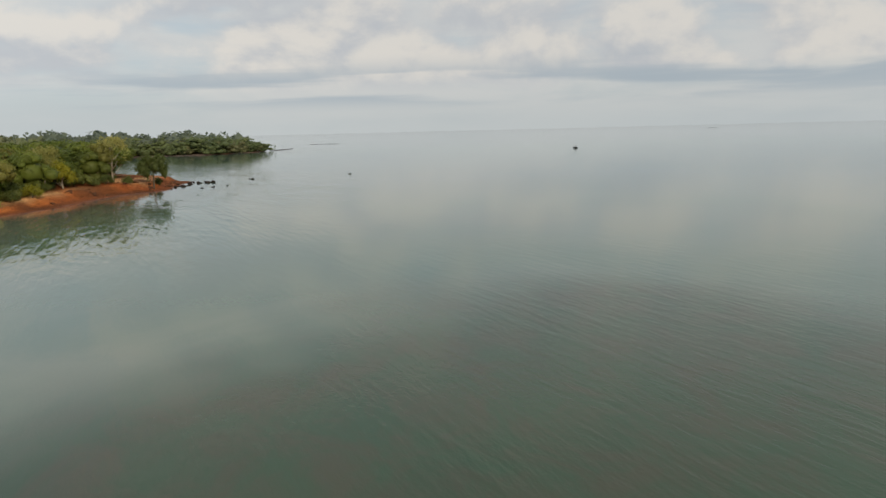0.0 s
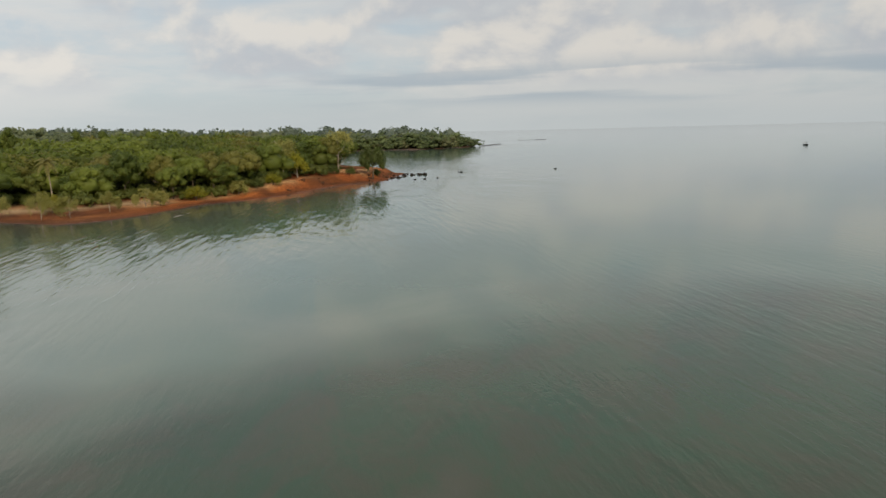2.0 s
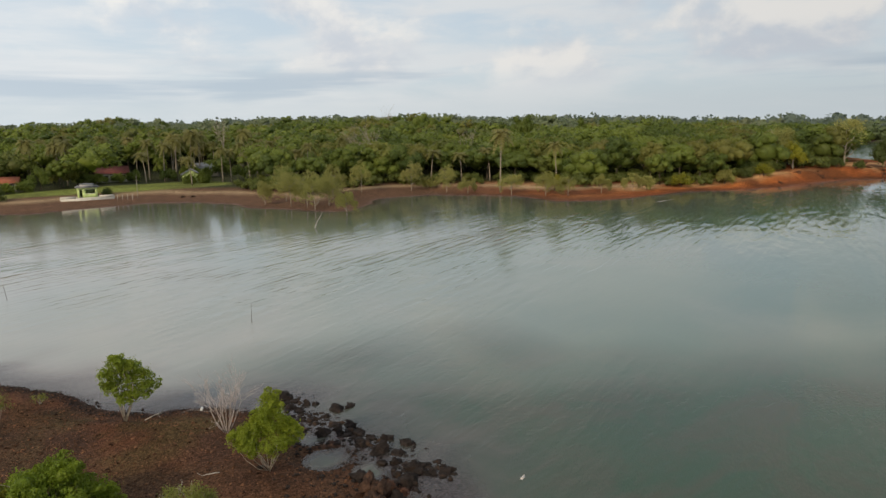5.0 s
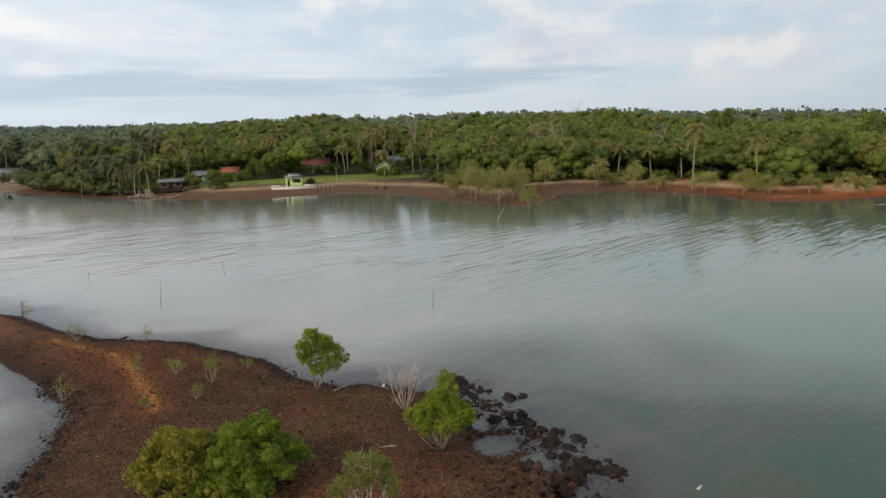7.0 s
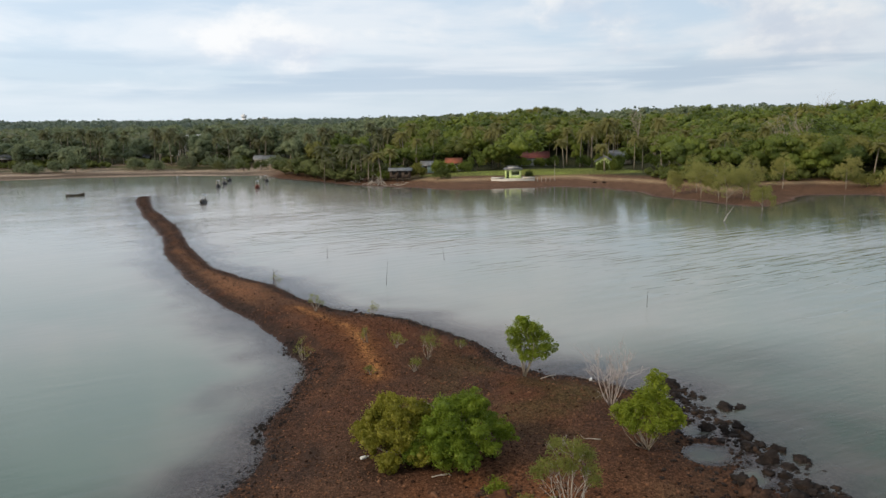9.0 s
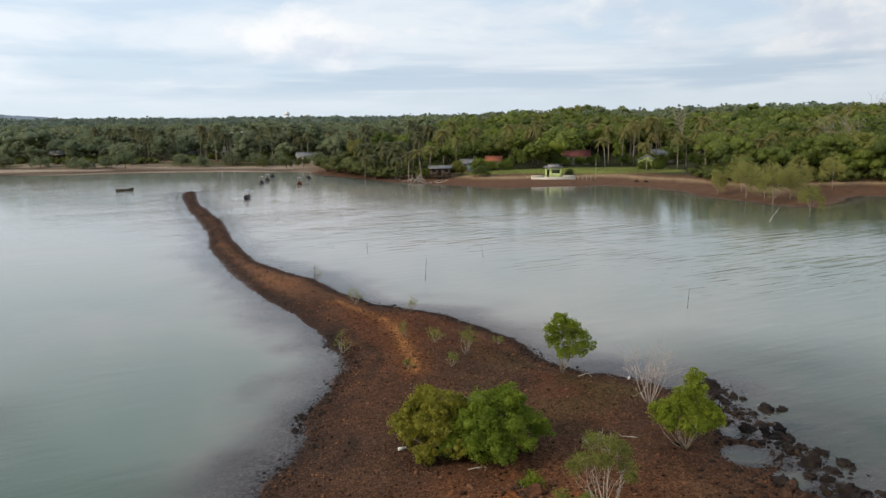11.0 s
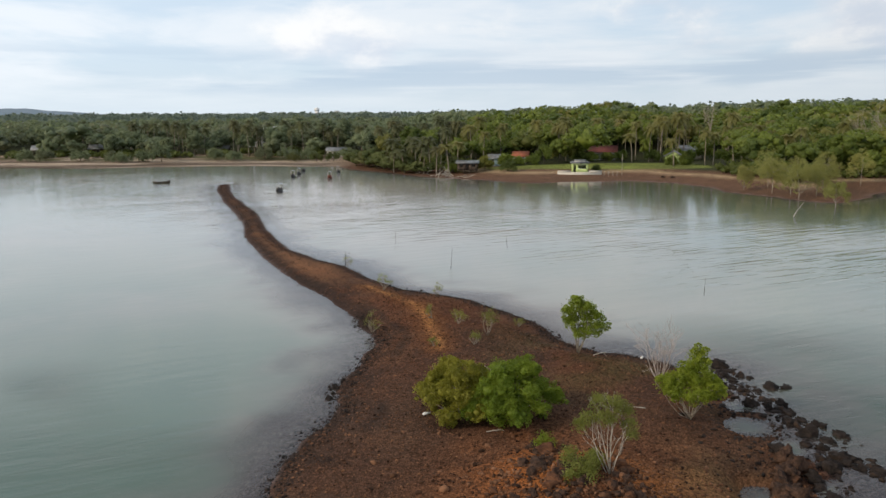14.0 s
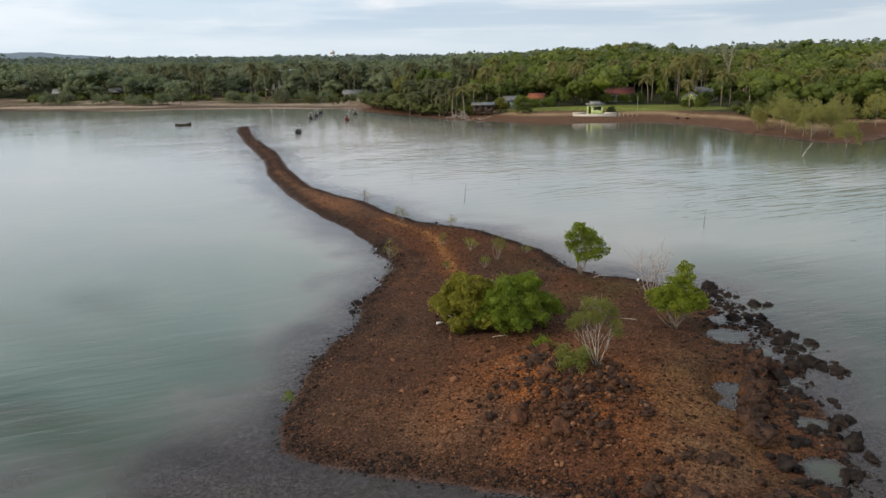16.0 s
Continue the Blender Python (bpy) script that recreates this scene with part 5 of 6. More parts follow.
def grow_shore():
    pale = "thin pale olive mangrove tree standing on the mudflat"
    for k, (x, y, tall, wide) in enumerate(((47.5, 164, 5.5, 1.2), (53, 165, 8.5, 2.8), (51.5, 157, 8.0, 2.2), (54, 153, 8.0, 2.4), (54, 148, 7.0, 2.0), (58.5, 151, 6.5, 1.8), (56.5, 136, 5.4, 1.6), (63, 160, 7.2, 2.2),
                                            (76, 172, 8.0, 2.2), (70, 176, 7.0, 2.2), (90, 170, 7.5, 2.4), (97, 163, 6.8, 2.2), (100, 157, 4.2, 1.8), (107, 147, 6.2, 2.4), (111, 138, 6.0, 2.2), (114, 133, 5.0, 2.0), (124, 132, 4.4, 2.0), (134, 131, 4.6, 2.0))):
        shore_tree(x, y, tall * 1.18, wide * 1.35, pale, LEAF_PALE, PALE_BARK, 401 + k, 420, 12, 0.105, low=0.16, girth=0.07)
    shore_tree(66, 172, 5.2, 2.0, "round dark green shrub at the top of the beach", LEAF_DARK, BARK, 431, 150, 10, 0.25, "shrub", 0.15, 0.7, group="shrubs along the shore")
    shore_tree(-8, 205, 3.2, 2.2, "round dark green shrub on the grass by the shack", LEAF_DARK, BARK, 432, 130, 10, 0.25, "shrub", 0.15, 0.7, group="shrubs along the shore")
    shore_tree(17.5, 206.5, 1.5, 0.9, "small dark green shrub by the pavilion", LEAF_DARK, BARK, 433, 60, 10, 0.2, "shrub", 0.2, 0.7, group="shrubs along the shore")
    for k, (x, y) in enumerate(((62, 180), (96, 172), (118, 143), (140, 132), (152, 131), (166, 128), (180, 126), (-78, 262), (-86, 266), (-96, 268), (-70, 258), (-60, 246), (-52, 236))):
        shore_tree(x, y, 3.4 + 0.5 * (k % 3), 2.4, "yellow-green shrub at the top of the beach", (LEAF_SHORE if x < -45 else LEAF_PALE if k % 2 else LEAF_OLIVE), BARK, 440 + k, 120, 9, 0.25, "shrub", 0.15, 0.55, group="shrubs along the shore")
    for k, (x, y, tall, wide) in enumerate(((-9.2, 217, 4.2, 2.0), (-1.2, 221, 3.2, 1.8), (2.6, 226, 6.5, 2.6), (14, 238, 4.2, 2.4), (18.5, 240, 3.0, 2.0), (28.5, 240, 3.4, 2.2), (46, 242, 5.0, 2.6), (50, 240, 3.6, 2.4), (56, 243, 5.5, 2.8), (-25, 208, 3.5, 1.8), (-15.4, 210, 4.5, 2.0), (38, 236, 4.0, 2.2), (8.5, 232, 7.5, 3.0), (60, 228, 6.0, 3.0), (41.5, 221.5, 2.6, 1.6), (45.5, 221, 3.0, 1.8), (24, 241.5, 2.8, 1.8), (-5.5, 219, 2.6, 1.6))):
        shore_tree(x, y, tall, wide, "dense green garden tree beside the houses", LEAF_FOREST, BARK, 500 + k, 230, 10, 0.24, "garden_tree", 0.2, 0.65, group="trees by the houses")
    shore_tree(231, 118.5, 13.2, 4.0, "lone dark green tree on the orange point", LEAF_DARK, BARK, 461, 420, 10, 0.32, "broadleaf_tree", 0.3, 0.7, 0.25, "trees on the point")
    shore_tree(228, 131, 16.0, 4.6, "tall half-bare tree with a white trunk and straw-coloured crown", LEAF_PALE, PALE_BARK, 462, 120, 9, 0.3, "pale_tree", 0.55, 0.0, 0.3, "trees on the point")
    shore_tree(205, 139, 13.5, 5.2, "round pale olive tree above the orange bank", LEAF_PALE, PALE_BARK, 463, 380, 10, 0.32, "pale_tree", 0.3, 0.6, 0.25, "trees on the point")
    shore_tree(201, 131, 8.6, 2.7, "yellow-green tree on the orange bank", LEAF_OLIVE, PALE_BARK, 464, 160, 9, 0.28, "mangrove_tree", 0.2, 0.5, 0.2, "trees on the point")
    for k, (x, y, tall) in enumerate(((190, 130, 3.2), (196, 132, 2.4), (182, 129, 3.6), (213, 129, 2.6), (219, 128, 3.0), (224, 124, 2.2), (238, 121, 2.2), (174, 128, 3.0))):
        shore_tree(x, y, tall, tall * 0.6, "low dark green shrub on the orange bank", LEAF_DARK, BARK, 470 + k, 110, 9, 0.22, "shrub", 0.15, 0.55, 0.08, "shrubs along the shore")
    rng = np.random.default_rng(520)
    for k, x in enumerate((-208, -199, -186, -172, -164, -158, -150, -131, -122, -112, -101, -92, -74)):
        y = np.interp(x, [-215, -161, -143, -107, -86, -70], [237, 235, 243, 248, 246, 240]) + rng.uniform(22, 32)
        shore_tree(x, y, rng.uniform(3.5, 7.5), rng.uniform(2.6, 4.6), "dull green shrubby tree at the back of the sandy bay", LEAF_BAY_HAZE, BARK, 540 + k, 170, 9, 0.32, "shrub", 0.12, 0.62, group="shrubs along the bay")
    # shaggy and broad trees that stand over the rest
    tall_kinds = []
    rng = np.random.default_rng(600)
    for kind, leaf, name, says in (("shaggy", LEAF_BAY_HAZE, "casuarina_tree", "tall dark feathery casuarina behind the bay"), ("tall", LEAF_FOREST, "emergent_tree", "tall dark green tree standing above the forest"), ("wide", LEAF_FOREST, "emergent_tree", "broad green tree standing above the forest"), ("low", LEAF_SHORE, "waterside_tree", "leafy olive-green tree leaning over the shore")):
        t = base(name, Matrix(), says, "tree", "trees standing over the rest")
        v, p = limbs(10, 0.2, rng)
        part("trunk", mesh_of("trunk", v, p, BARK), t)
        v, p = crown_pieces(kind, 1500, 0.022, rng, False, 0.7)
        part("crown", mesh_of("crown", v * 10 - np.array([0, 0, 1.2 if kind == "low" else 0.0]), p, leaf), t)
        tall_kinds.append([t, False])
    for k, x, y, top, wide in ((0, -82.5, 294, 18.0, 1.0), (0, -94, 298, 14.5, 0.9), (0, -88, 299, 15.5, 0.9), (0, -134, 312, 13.5, 0.8), (0, -170, 316, 13.0, 0.8), (0, -64, 262, 12.5, 0.9),
                               (1, 178.5, 240, 21.6, 0.7), (1, 182.5, 238, 22.0, 0.6), (1, 199, 223.4, 20.2, 0.7), (1, 205, 217.8, 20.0, 0.7), (2, 160, 287.7, 24.0, 0.7), (2, 44.7, 416.9, 25.6, 1.0),
                               (2, 30.5, 427.4, 25.0, 0.9), (2, 39.6, 416.6, 25.4, 0.9), (2, 52.2, 425.3, 25.0, 1.0), (1, 67.3, 413, 23.4, 0.8), (2, 120, 330, 22.0, 0.8),
                               (3, -50, 225, 9.0, 1.1), (3, -54, 231, 10.0, 1.1), (3, -58, 236, 8.5, 1.2), (3, -46, 220.5, 7.0, 1.2), (3, -64, 243, 8.0, 1.2), (3, -43, 222, 10.5, 1.0), (3, -41, 214, 6.0, 1.3), (3, -37, 211.5, 5.4, 1.3), (3, -33, 210, 5.0, 1.3), (3, -29.5, 211, 5.6, 1.2), (3, -26, 213.5, 6.2, 1.1), (2, -51, 235, 12.0, 0.8), (2, 7.5, 231, 10.0, 0.9), (2, 12.5, 238, 11.0, 0.8)):
        z = ground_z(x, y)
        h = (top - z) / 10
        m = pose(x, y, z - 0.1, 0, 0, rng.uniform(0, 360))
        t = copy_thing(tall_kinds[k][0], m) if tall_kinds[k][1] else tall_kinds[k][0]
        t.matrix_basis = m
        t.scale = (h * wide, h * wide, h)
        tall_kinds[k][1] = True
    # bare emergent trees in the wood behind the mudflat
    rng = np.random.default_rng(470)
    for x, y, tall in ((95, 205, 14), (91, 208, 13), (62, 262, 15), (124, 196, 12), (160, 330, 17)):
        t = base("bare_tree", pose(x, y, ground_z(x, y) - 0.1), "pale half-bare tree rising out of the wood", "tree", "bare trees in the wood")
        v, p = join(twigs((0, 0, 0), (0.3, 0, tall * 0.62), 0.22, rng, 0))
        part("trunk", mesh_of("trunk", v, p, PALE_BARK), t)
        for _ in range(9):
            a = rng.uniform(0, 6.28)
            s = (0.3, 0, tall * rng.uniform(0.4, 0.62))
            v, p = join(twigs(s, (2.6 * math.cos(a), 2.6 * math.sin(a), tall * rng.uniform(0.75, 1)), 0.09, rng, 2, 3))
            part("branch", mesh_of("branch", v, p, PALE_BARK), t)
    # the leaning dead trunk and the thin stakes in the water
    v, p = join(twigs((-0.4, 0, -0.6), (0.9, 0.4, 1.7), 0.12, rng, 1, 2))
    b = new("driftwood_log", mesh_of("driftwood_log", v, p, GREY_WOOD))
    b.matrix_basis = pose(44.2, 121.5, 0)
    tagged(b, "bleached dead log leaning out of the shallows", "driftwood")
    for x, y, tall in ((-9.9, 74.2, 2.6), (16.3, 64.0, 1.9), (-19.6, 90.2, 1.8), (-3.7, 88.3, 1.8), (61.5, 101, 1.2), (-65.2, 156, 2.3)):
        v, p = stem((0, 0, -1.0), (rng.normal(0, 0.15), rng.normal(0, 0.15), tall), 0.032, rng, 0.05)
        b = new("stake", mesh_of("stake", v, p, DARK_WOOD))
        b.matrix_basis = pose(x, y, 0)
        tagged(b, "thin dark wooden stake standing in the water", "stake", "stakes in the water")
    v, p = join([stem((0, 0, -0.4), (0.05, 0, 1.7), 0.06, rng, 0.05)] + twigs((0, 0, 1.0), (0.35, 0.1, 1.4), 0.03, rng, 1, 2))
    b = new("post", mesh_of("post", v, p, DARK_WOOD))
    b.matrix_basis = pose(-22.8, 75.4, 0)
    tagged(b, "crooked wooden post at the edge of the gravel spit", "post")
    # driftwood in front of the shack
    for k in range(16):
        x, y = -28 + rng.normal(0, 4), 0
        y = np.interp(x, [-40, -33, -22, -14], [211, 205, 198, 194]) + rng.uniform(-1, 2.5)
        v, p = join(twigs((-1.6, 0, 0.1), (1.6, 0.2, rng.uniform(0.2, 1.3)), 0.13, rng, 2, 2))
        b = new("driftwood", mesh_of("driftwood", v, p, GREY_WOOD))
        b.matrix_basis = pose(x, y, ground_z(x, y), 0, 0, rng.uniform(0, 360))
        tagged(b, "bleached tangled driftwood on the brown beach", "driftwood", "driftwood on the beach")


grow_shore()

# ---- undergrowth along the forest edge ----


def undergrow():
    rng = np.random.default_rng(480)
    kit = [join(core(l := heap(rng, 6, 0.6, 0.15, 0.6, 0.3), 0.75) + [clothe(l, 170, 0.075, rng, 0.7)]) for _ in range(4)]
    x, y, e = forest_spots(110, 360, 3.2, 15, 17.0)
    keep = (e < 13) & (rng.random(len(x)) < 0.85)
    x, y = x[keep], y[keep]
    z = height(x, y)
    vs, qs, ts, k = [], [], [], 0
    for i in range(len(x)):
        v, p = kit[int(rng.integers(4))]
        s, a = rng.uniform(1.8, 4.8), rng.uniform(0, 6.28)
        c, d = math.cos(a) * s, math.sin(a) * s
        vs.append(np.stack([v[:, 0] * c - v[:, 1] * d + x[i], v[:, 0] * d + v[:, 1] * c + y[i], v[:, 2] * s + z[i]], 1))
        for q in p:
            (ts if q.shape[1] == 3 else qs).append(q + k)
        k += len(v)
    me = mesh_of("undergrowth", np.concatenate(vs), [np.concatenate(qs), np.concatenate(ts)], LEAF_UNDER)
    tagged(new("undergrowth", me), "dense green bushes along the forest edge", "undergrowth", kind="stuff")


undergrow()

# ---- houses ----
LIME = plain("lime_paint", (0.42, 0.52, 0.20), (0.55, 0.66, 0.28), 1.5, 0.7)
CONCRETE = plain("pale_concrete", (0.42, 0.40, 0.35), (0.60, 0.57, 0.50), 1.2, 0.85)
TIN = plain("weathered_tin", (0.10, 0.105, 0.11), (0.23, 0.235, 0.24), 1.0, 0.5, metal=0.2)
WHITE_TIN = plain("white_tin", (0.55, 0.57, 0.58), (0.75, 0.76, 0.77), 1.0, 0.5)
RED_TILE = plain("red_tile", (0.22, 0.072, 0.042), (0.34, 0.120, 0.066), 1.6, 0.8)
MAROON = plain("maroon_tin", (0.10, 0.032, 0.03), (0.17, 0.06, 0.05), 1.4, 0.7)
WHITE_WALL = plain("whitewash", (0.55, 0.54, 0.50), (0.74, 0.72, 0.68), 0.9, 0.8)
BLUE_WALL = plain("pale_blue_paint", (0.22, 0.33, 0.37), (0.36, 0.46, 0.50), 0.9, 0.8)
PLANK = plain("brown_planks", (0.05, 0.038, 0.03), (0.11, 0.085, 0.065), 2.2, 0.85)
# near-black colour standing in for the shade inside the houses
GLOOM = plain("interior_shade", (0.012, 0.012, 0.012), (0.03, 0.028, 0.025), 2.0, 0.6)


def wall_pieces(w, h, t, holes):
    """An upright wall along x, from x -w/2, in one piece, with real openings (x0, z0, x1, z1)."""
    xs = sorted({-w / 2, w / 2, *(v for o in holes for v in (o[0], o[2]))})
    zs = sorted({0.0, h, *(v for o in holes for v in (o[1], o[3]))})
    n, m = len(xs), len(zs)

    def solid(i, j):
        if not (0 <= i < n - 1 and 0 <= j < m - 1):
            return False
        x, z = (xs[i] + xs[i + 1]) / 2, (zs[j] + zs[j + 1]) / 2
        return not any(o[0] < x < o[2] and o[1] < z < o[3] for o in holes)

    v = np.array([(x, y, z) for y in (-t / 2, t / 2) for z in zs for x in xs], float)
    back, f = n * m, []
    for i in range(n - 1):
        for j in range(m - 1):
            if not solid(i, j):
                continue
            a, b, c, d = j * n + i, j * n + i + 1, (j + 1) * n + i + 1, (j + 1) * n + i
            f += [(a, b, c, d), (d + back, c + back, b + back, a + back)]
            for (p, q), free in (((b, a), not solid(i, j - 1)), ((d, c), not solid(i, j + 1)), ((a, d), not solid(i - 1, j)), ((c, b), not solid(i + 1, j))):
                if free:
                    f.append((p, q, q + back, p + back))
    return v, [np.array(f)]


def gable(w, d, rise, over, thick=0.12):
    """Two roof slopes that meet in a ridge along x."""
    x, y = w / 2 + over, d / 2 + over
    drop = rise * over / (d / 2)
    got = []
    for s in (-1, 1):
        a = [(-x, s * y, -drop), (x, s * y, -drop), (x, 0, rise), (-x, 0, rise)]
        v = np.array(a + [(p[0], p[1], p[2] + thick) for p in a], float)
        f = [(0, 1, 2, 3), (7, 6, 5, 4), (0, 4, 5, 1), (1, 5, 6, 2), (2, 6, 7, 3), (3, 7, 4, 0)]
        got.append((v, [np.array(f)]))
    return got


def house(x, y, turn, w, d, h, rise, wall, roof, label, holes, lift=0.0, category="house"):
    """A small house: four walls with openings, window frames, dark sheets as the shade inside, gables and a pitched
    roof.
    """
    z = ground_z(x, y)
    t = base("house", pose(x, y, z + lift, 0, 0, turn), label, category, "village houses")
    for name, m, width, gaps in (("front_wall", pose(0, -d / 2, 0), w, holes), ("back_wall", pose(0, d / 2, 0), w, []), ("side_wall", pose(-w / 2, 0, 0, 0, 0, 90), d - 0.3, []), ("side_wall", pose(w / 2, 0, 0, 0, 0, 90), d - 0.3, [(-0.6, 0.9, 0.6, 2.0)])):
        v, p = wall_pieces(width, h, 0.15, gaps)
        ob = part(name, mesh_of(name, v, p, wall), t)
        ob.matrix_basis = m
        for o in gaps:
            v, p = join([box(o[0], -0.1, o[1], o[0] + 0.09, 0.1, o[3]), box(o[2] - 0.09, -0.1, o[1], o[2], 0.1, o[3]), box(o[0] + 0.09, -0.1, o[3] - 0.09, o[2] - 0.09, 0.1, o[3]), box((o[0] + o[2]) / 2 - 0.03, -0.05, o[1], (o[0] + o[2]) / 2 + 0.03, 0.05, o[3] - 0.09)])
            part("window_frame" if o[1] > 0.3 else "door_frame", mesh_of("frame", v, p, DARK_WOOD if wall is PLANK else WHITE_WALL), ob)
            # no real shutter: a dark sheet painted as the unlit room
            v, p = box(o[0], 0.05, o[1], o[2], 0.09, o[3])
            part("shutter", mesh_of("shutter", v, p, GLOOM), ob)
    for v, p in gable(w, d, rise, 0.55):
        part("roof_slope", mesh_of("roof_slope", v, p, roof), t).matrix_basis = pose(0, 0, h + 0.02)
    for s in (-1, 1):
        a = np.array([(s * w / 2, -d / 2, h), (s * w / 2, d / 2, h), (s * w / 2, 0, h + rise)])
        b = a - (s * 0.12, 0, 0)
        faces = [np.array([(0, 1, 2), (5, 4, 3)]), np.array([(0, 3, 4, 1), (1, 4, 5, 2), (2, 5, 3, 0)])]
        part("gable_end", mesh_of("gable_end", np.concatenate([a, b]), faces, wall), t)
    v, p = box(-w / 2 - 0.2, -d / 2 - 0.2, -max(lift, 0.4) - 0.6, w / 2 + 0.2, d / 2 + 0.2, 0.0)
    if lift < 0.6:
        part("plinth", mesh_of("plinth", v, p, CONCRETE), t)
    else:
        v, p = box(-w / 2, -d / 2, -0.12, w / 2, d / 2, 0.0)
        part("floor", mesh_of("floor", v, p, PLANK), t)
        for px in np.linspace(-w / 2 + 0.2, w / 2 - 0.2, 4):
            for py in (-d / 2 + 0.2, d / 2 - 0.2):
                v, p = tube([(px, py, -lift - 0.8), (px, py, -0.12)], [0.09, 0.08], 6)
                part("stilt", mesh_of("stilt", v, p, DARK_WOOD), t)
    return t


def windows(w, n, door=None):
    got = [(c - 0.55, 0.9, c + 0.55, 2.1) for c in np.linspace(-w / 2 + 1.2, w / 2 - 1.2, n)]
    if door is not None:
        got[door] = (got[door][0] + 0.1, 0.0, got[door][2] - 0.1, 2.1)
    return got


def pavilion():
    x, y = 12.6, 203.6
    z = 1.5
    deck = base("sea_wall", pose(x - 0.2, y - 1.2, 0), "pale concrete platform with a low wall above the beach", "wall")
    v, p = box(-6.2, -2.5, -0.2, 6.2, 3.5, z)
    part("platform", mesh_of("platform", v, p, CONCRETE), deck)
    for a, b in ((-6.2, -2.6), (2.7, 6.2)):
        v, p = box(a, -2.48, z, b, -2.28, z + 0.55)
        part("parapet", mesh_of("parapet", v, p, CONCRETE), deck)
    t = base("pavilion", pose(x, y, z), "lime-green seaside pavilion with a stepped grey roof and dark openings", "pavilion")
    v, p = wall_pieces(4.4, 2.5, 0.18, [(-0.5, 1.0, 1.75, 2.05), (-1.85, 0.0, -1.2, 2.0)])
    w = part("front_wall", mesh_of("front_wall", v, p, LIME), t)
    w.matrix_basis = pose(0, -1.7, 0)
    v, p = join([box(-0.5, -0.12, 0.92, 1.75, 0.12, 1.0), box(-0.5, -0.1, 2.05, 1.75, 0.1, 2.1)])
    part("window_frame", mesh_of("window_frame", v, p, WHITE_WALL), w)
    for m, width, gaps in ((pose(0, 1.7, 0), 4.4, []), (pose(-2.2, 0, 0, 0, 0, 90), 3.2, []), (pose(2.2, 0, 0, 0, 0, 90), 3.2, [])):
        v, p = wall_pieces(width, 2.5, 0.18, gaps)
        w = part("wall", mesh_of("wall", v, p, LIME), t)
        w.matrix_basis = m
    for name, a, b, lo, hi in (("roof", 2.75, 2.2, 2.5, 2.68), ("eaves", 2.4, 1.9, 2.68, 2.9), ("roof_lantern", 1.5, 1.2, 2.9, 3.3), ("roof_cap", 1.7, 1.4, 3.3, 3.42)):
        v, p = box(-a, -b, lo, a, b, hi)
        part(name, mesh_of(name, v, p, TIN if name != "roof_lantern" else WHITE_WALL), t)
    # floor coloured near black as the pavilion's inside shade
    v, p = box(-2.0, -1.5, 0.0, 2.0, 1.5, 0.03)
    part("floor", mesh_of("floor", v, p, GLOOM), t)
    for k, px in enumerate((19.2, 20.4, 21.6, 22.8)):
        v, p = tube([(0, 0, -0.5), (0, 0, 1.3)], [0.07, 0.06], 6)
        b = new("beach_post", mesh_of("beach_post", v, p, GREY_WOOD))
        b.matrix_basis = pose(px, 199.0, ground_z(px, 199.0))
        tagged(b, "short grey post in the beach by the pavilion", "post", "posts by the pavilion")
    v, p = tube([(0, 0, -0.5), (0, 0, 6.0)], [0.07, 0.04], 6)
    b = new("pole", mesh_of("pole", v, p, GREY_WOOD))
    b.matrix_basis = pose(24.2, 200.0, ground_z(24.2, 200.0))
    tagged(b, "tall thin pale pole at the top of the beach", "pole")


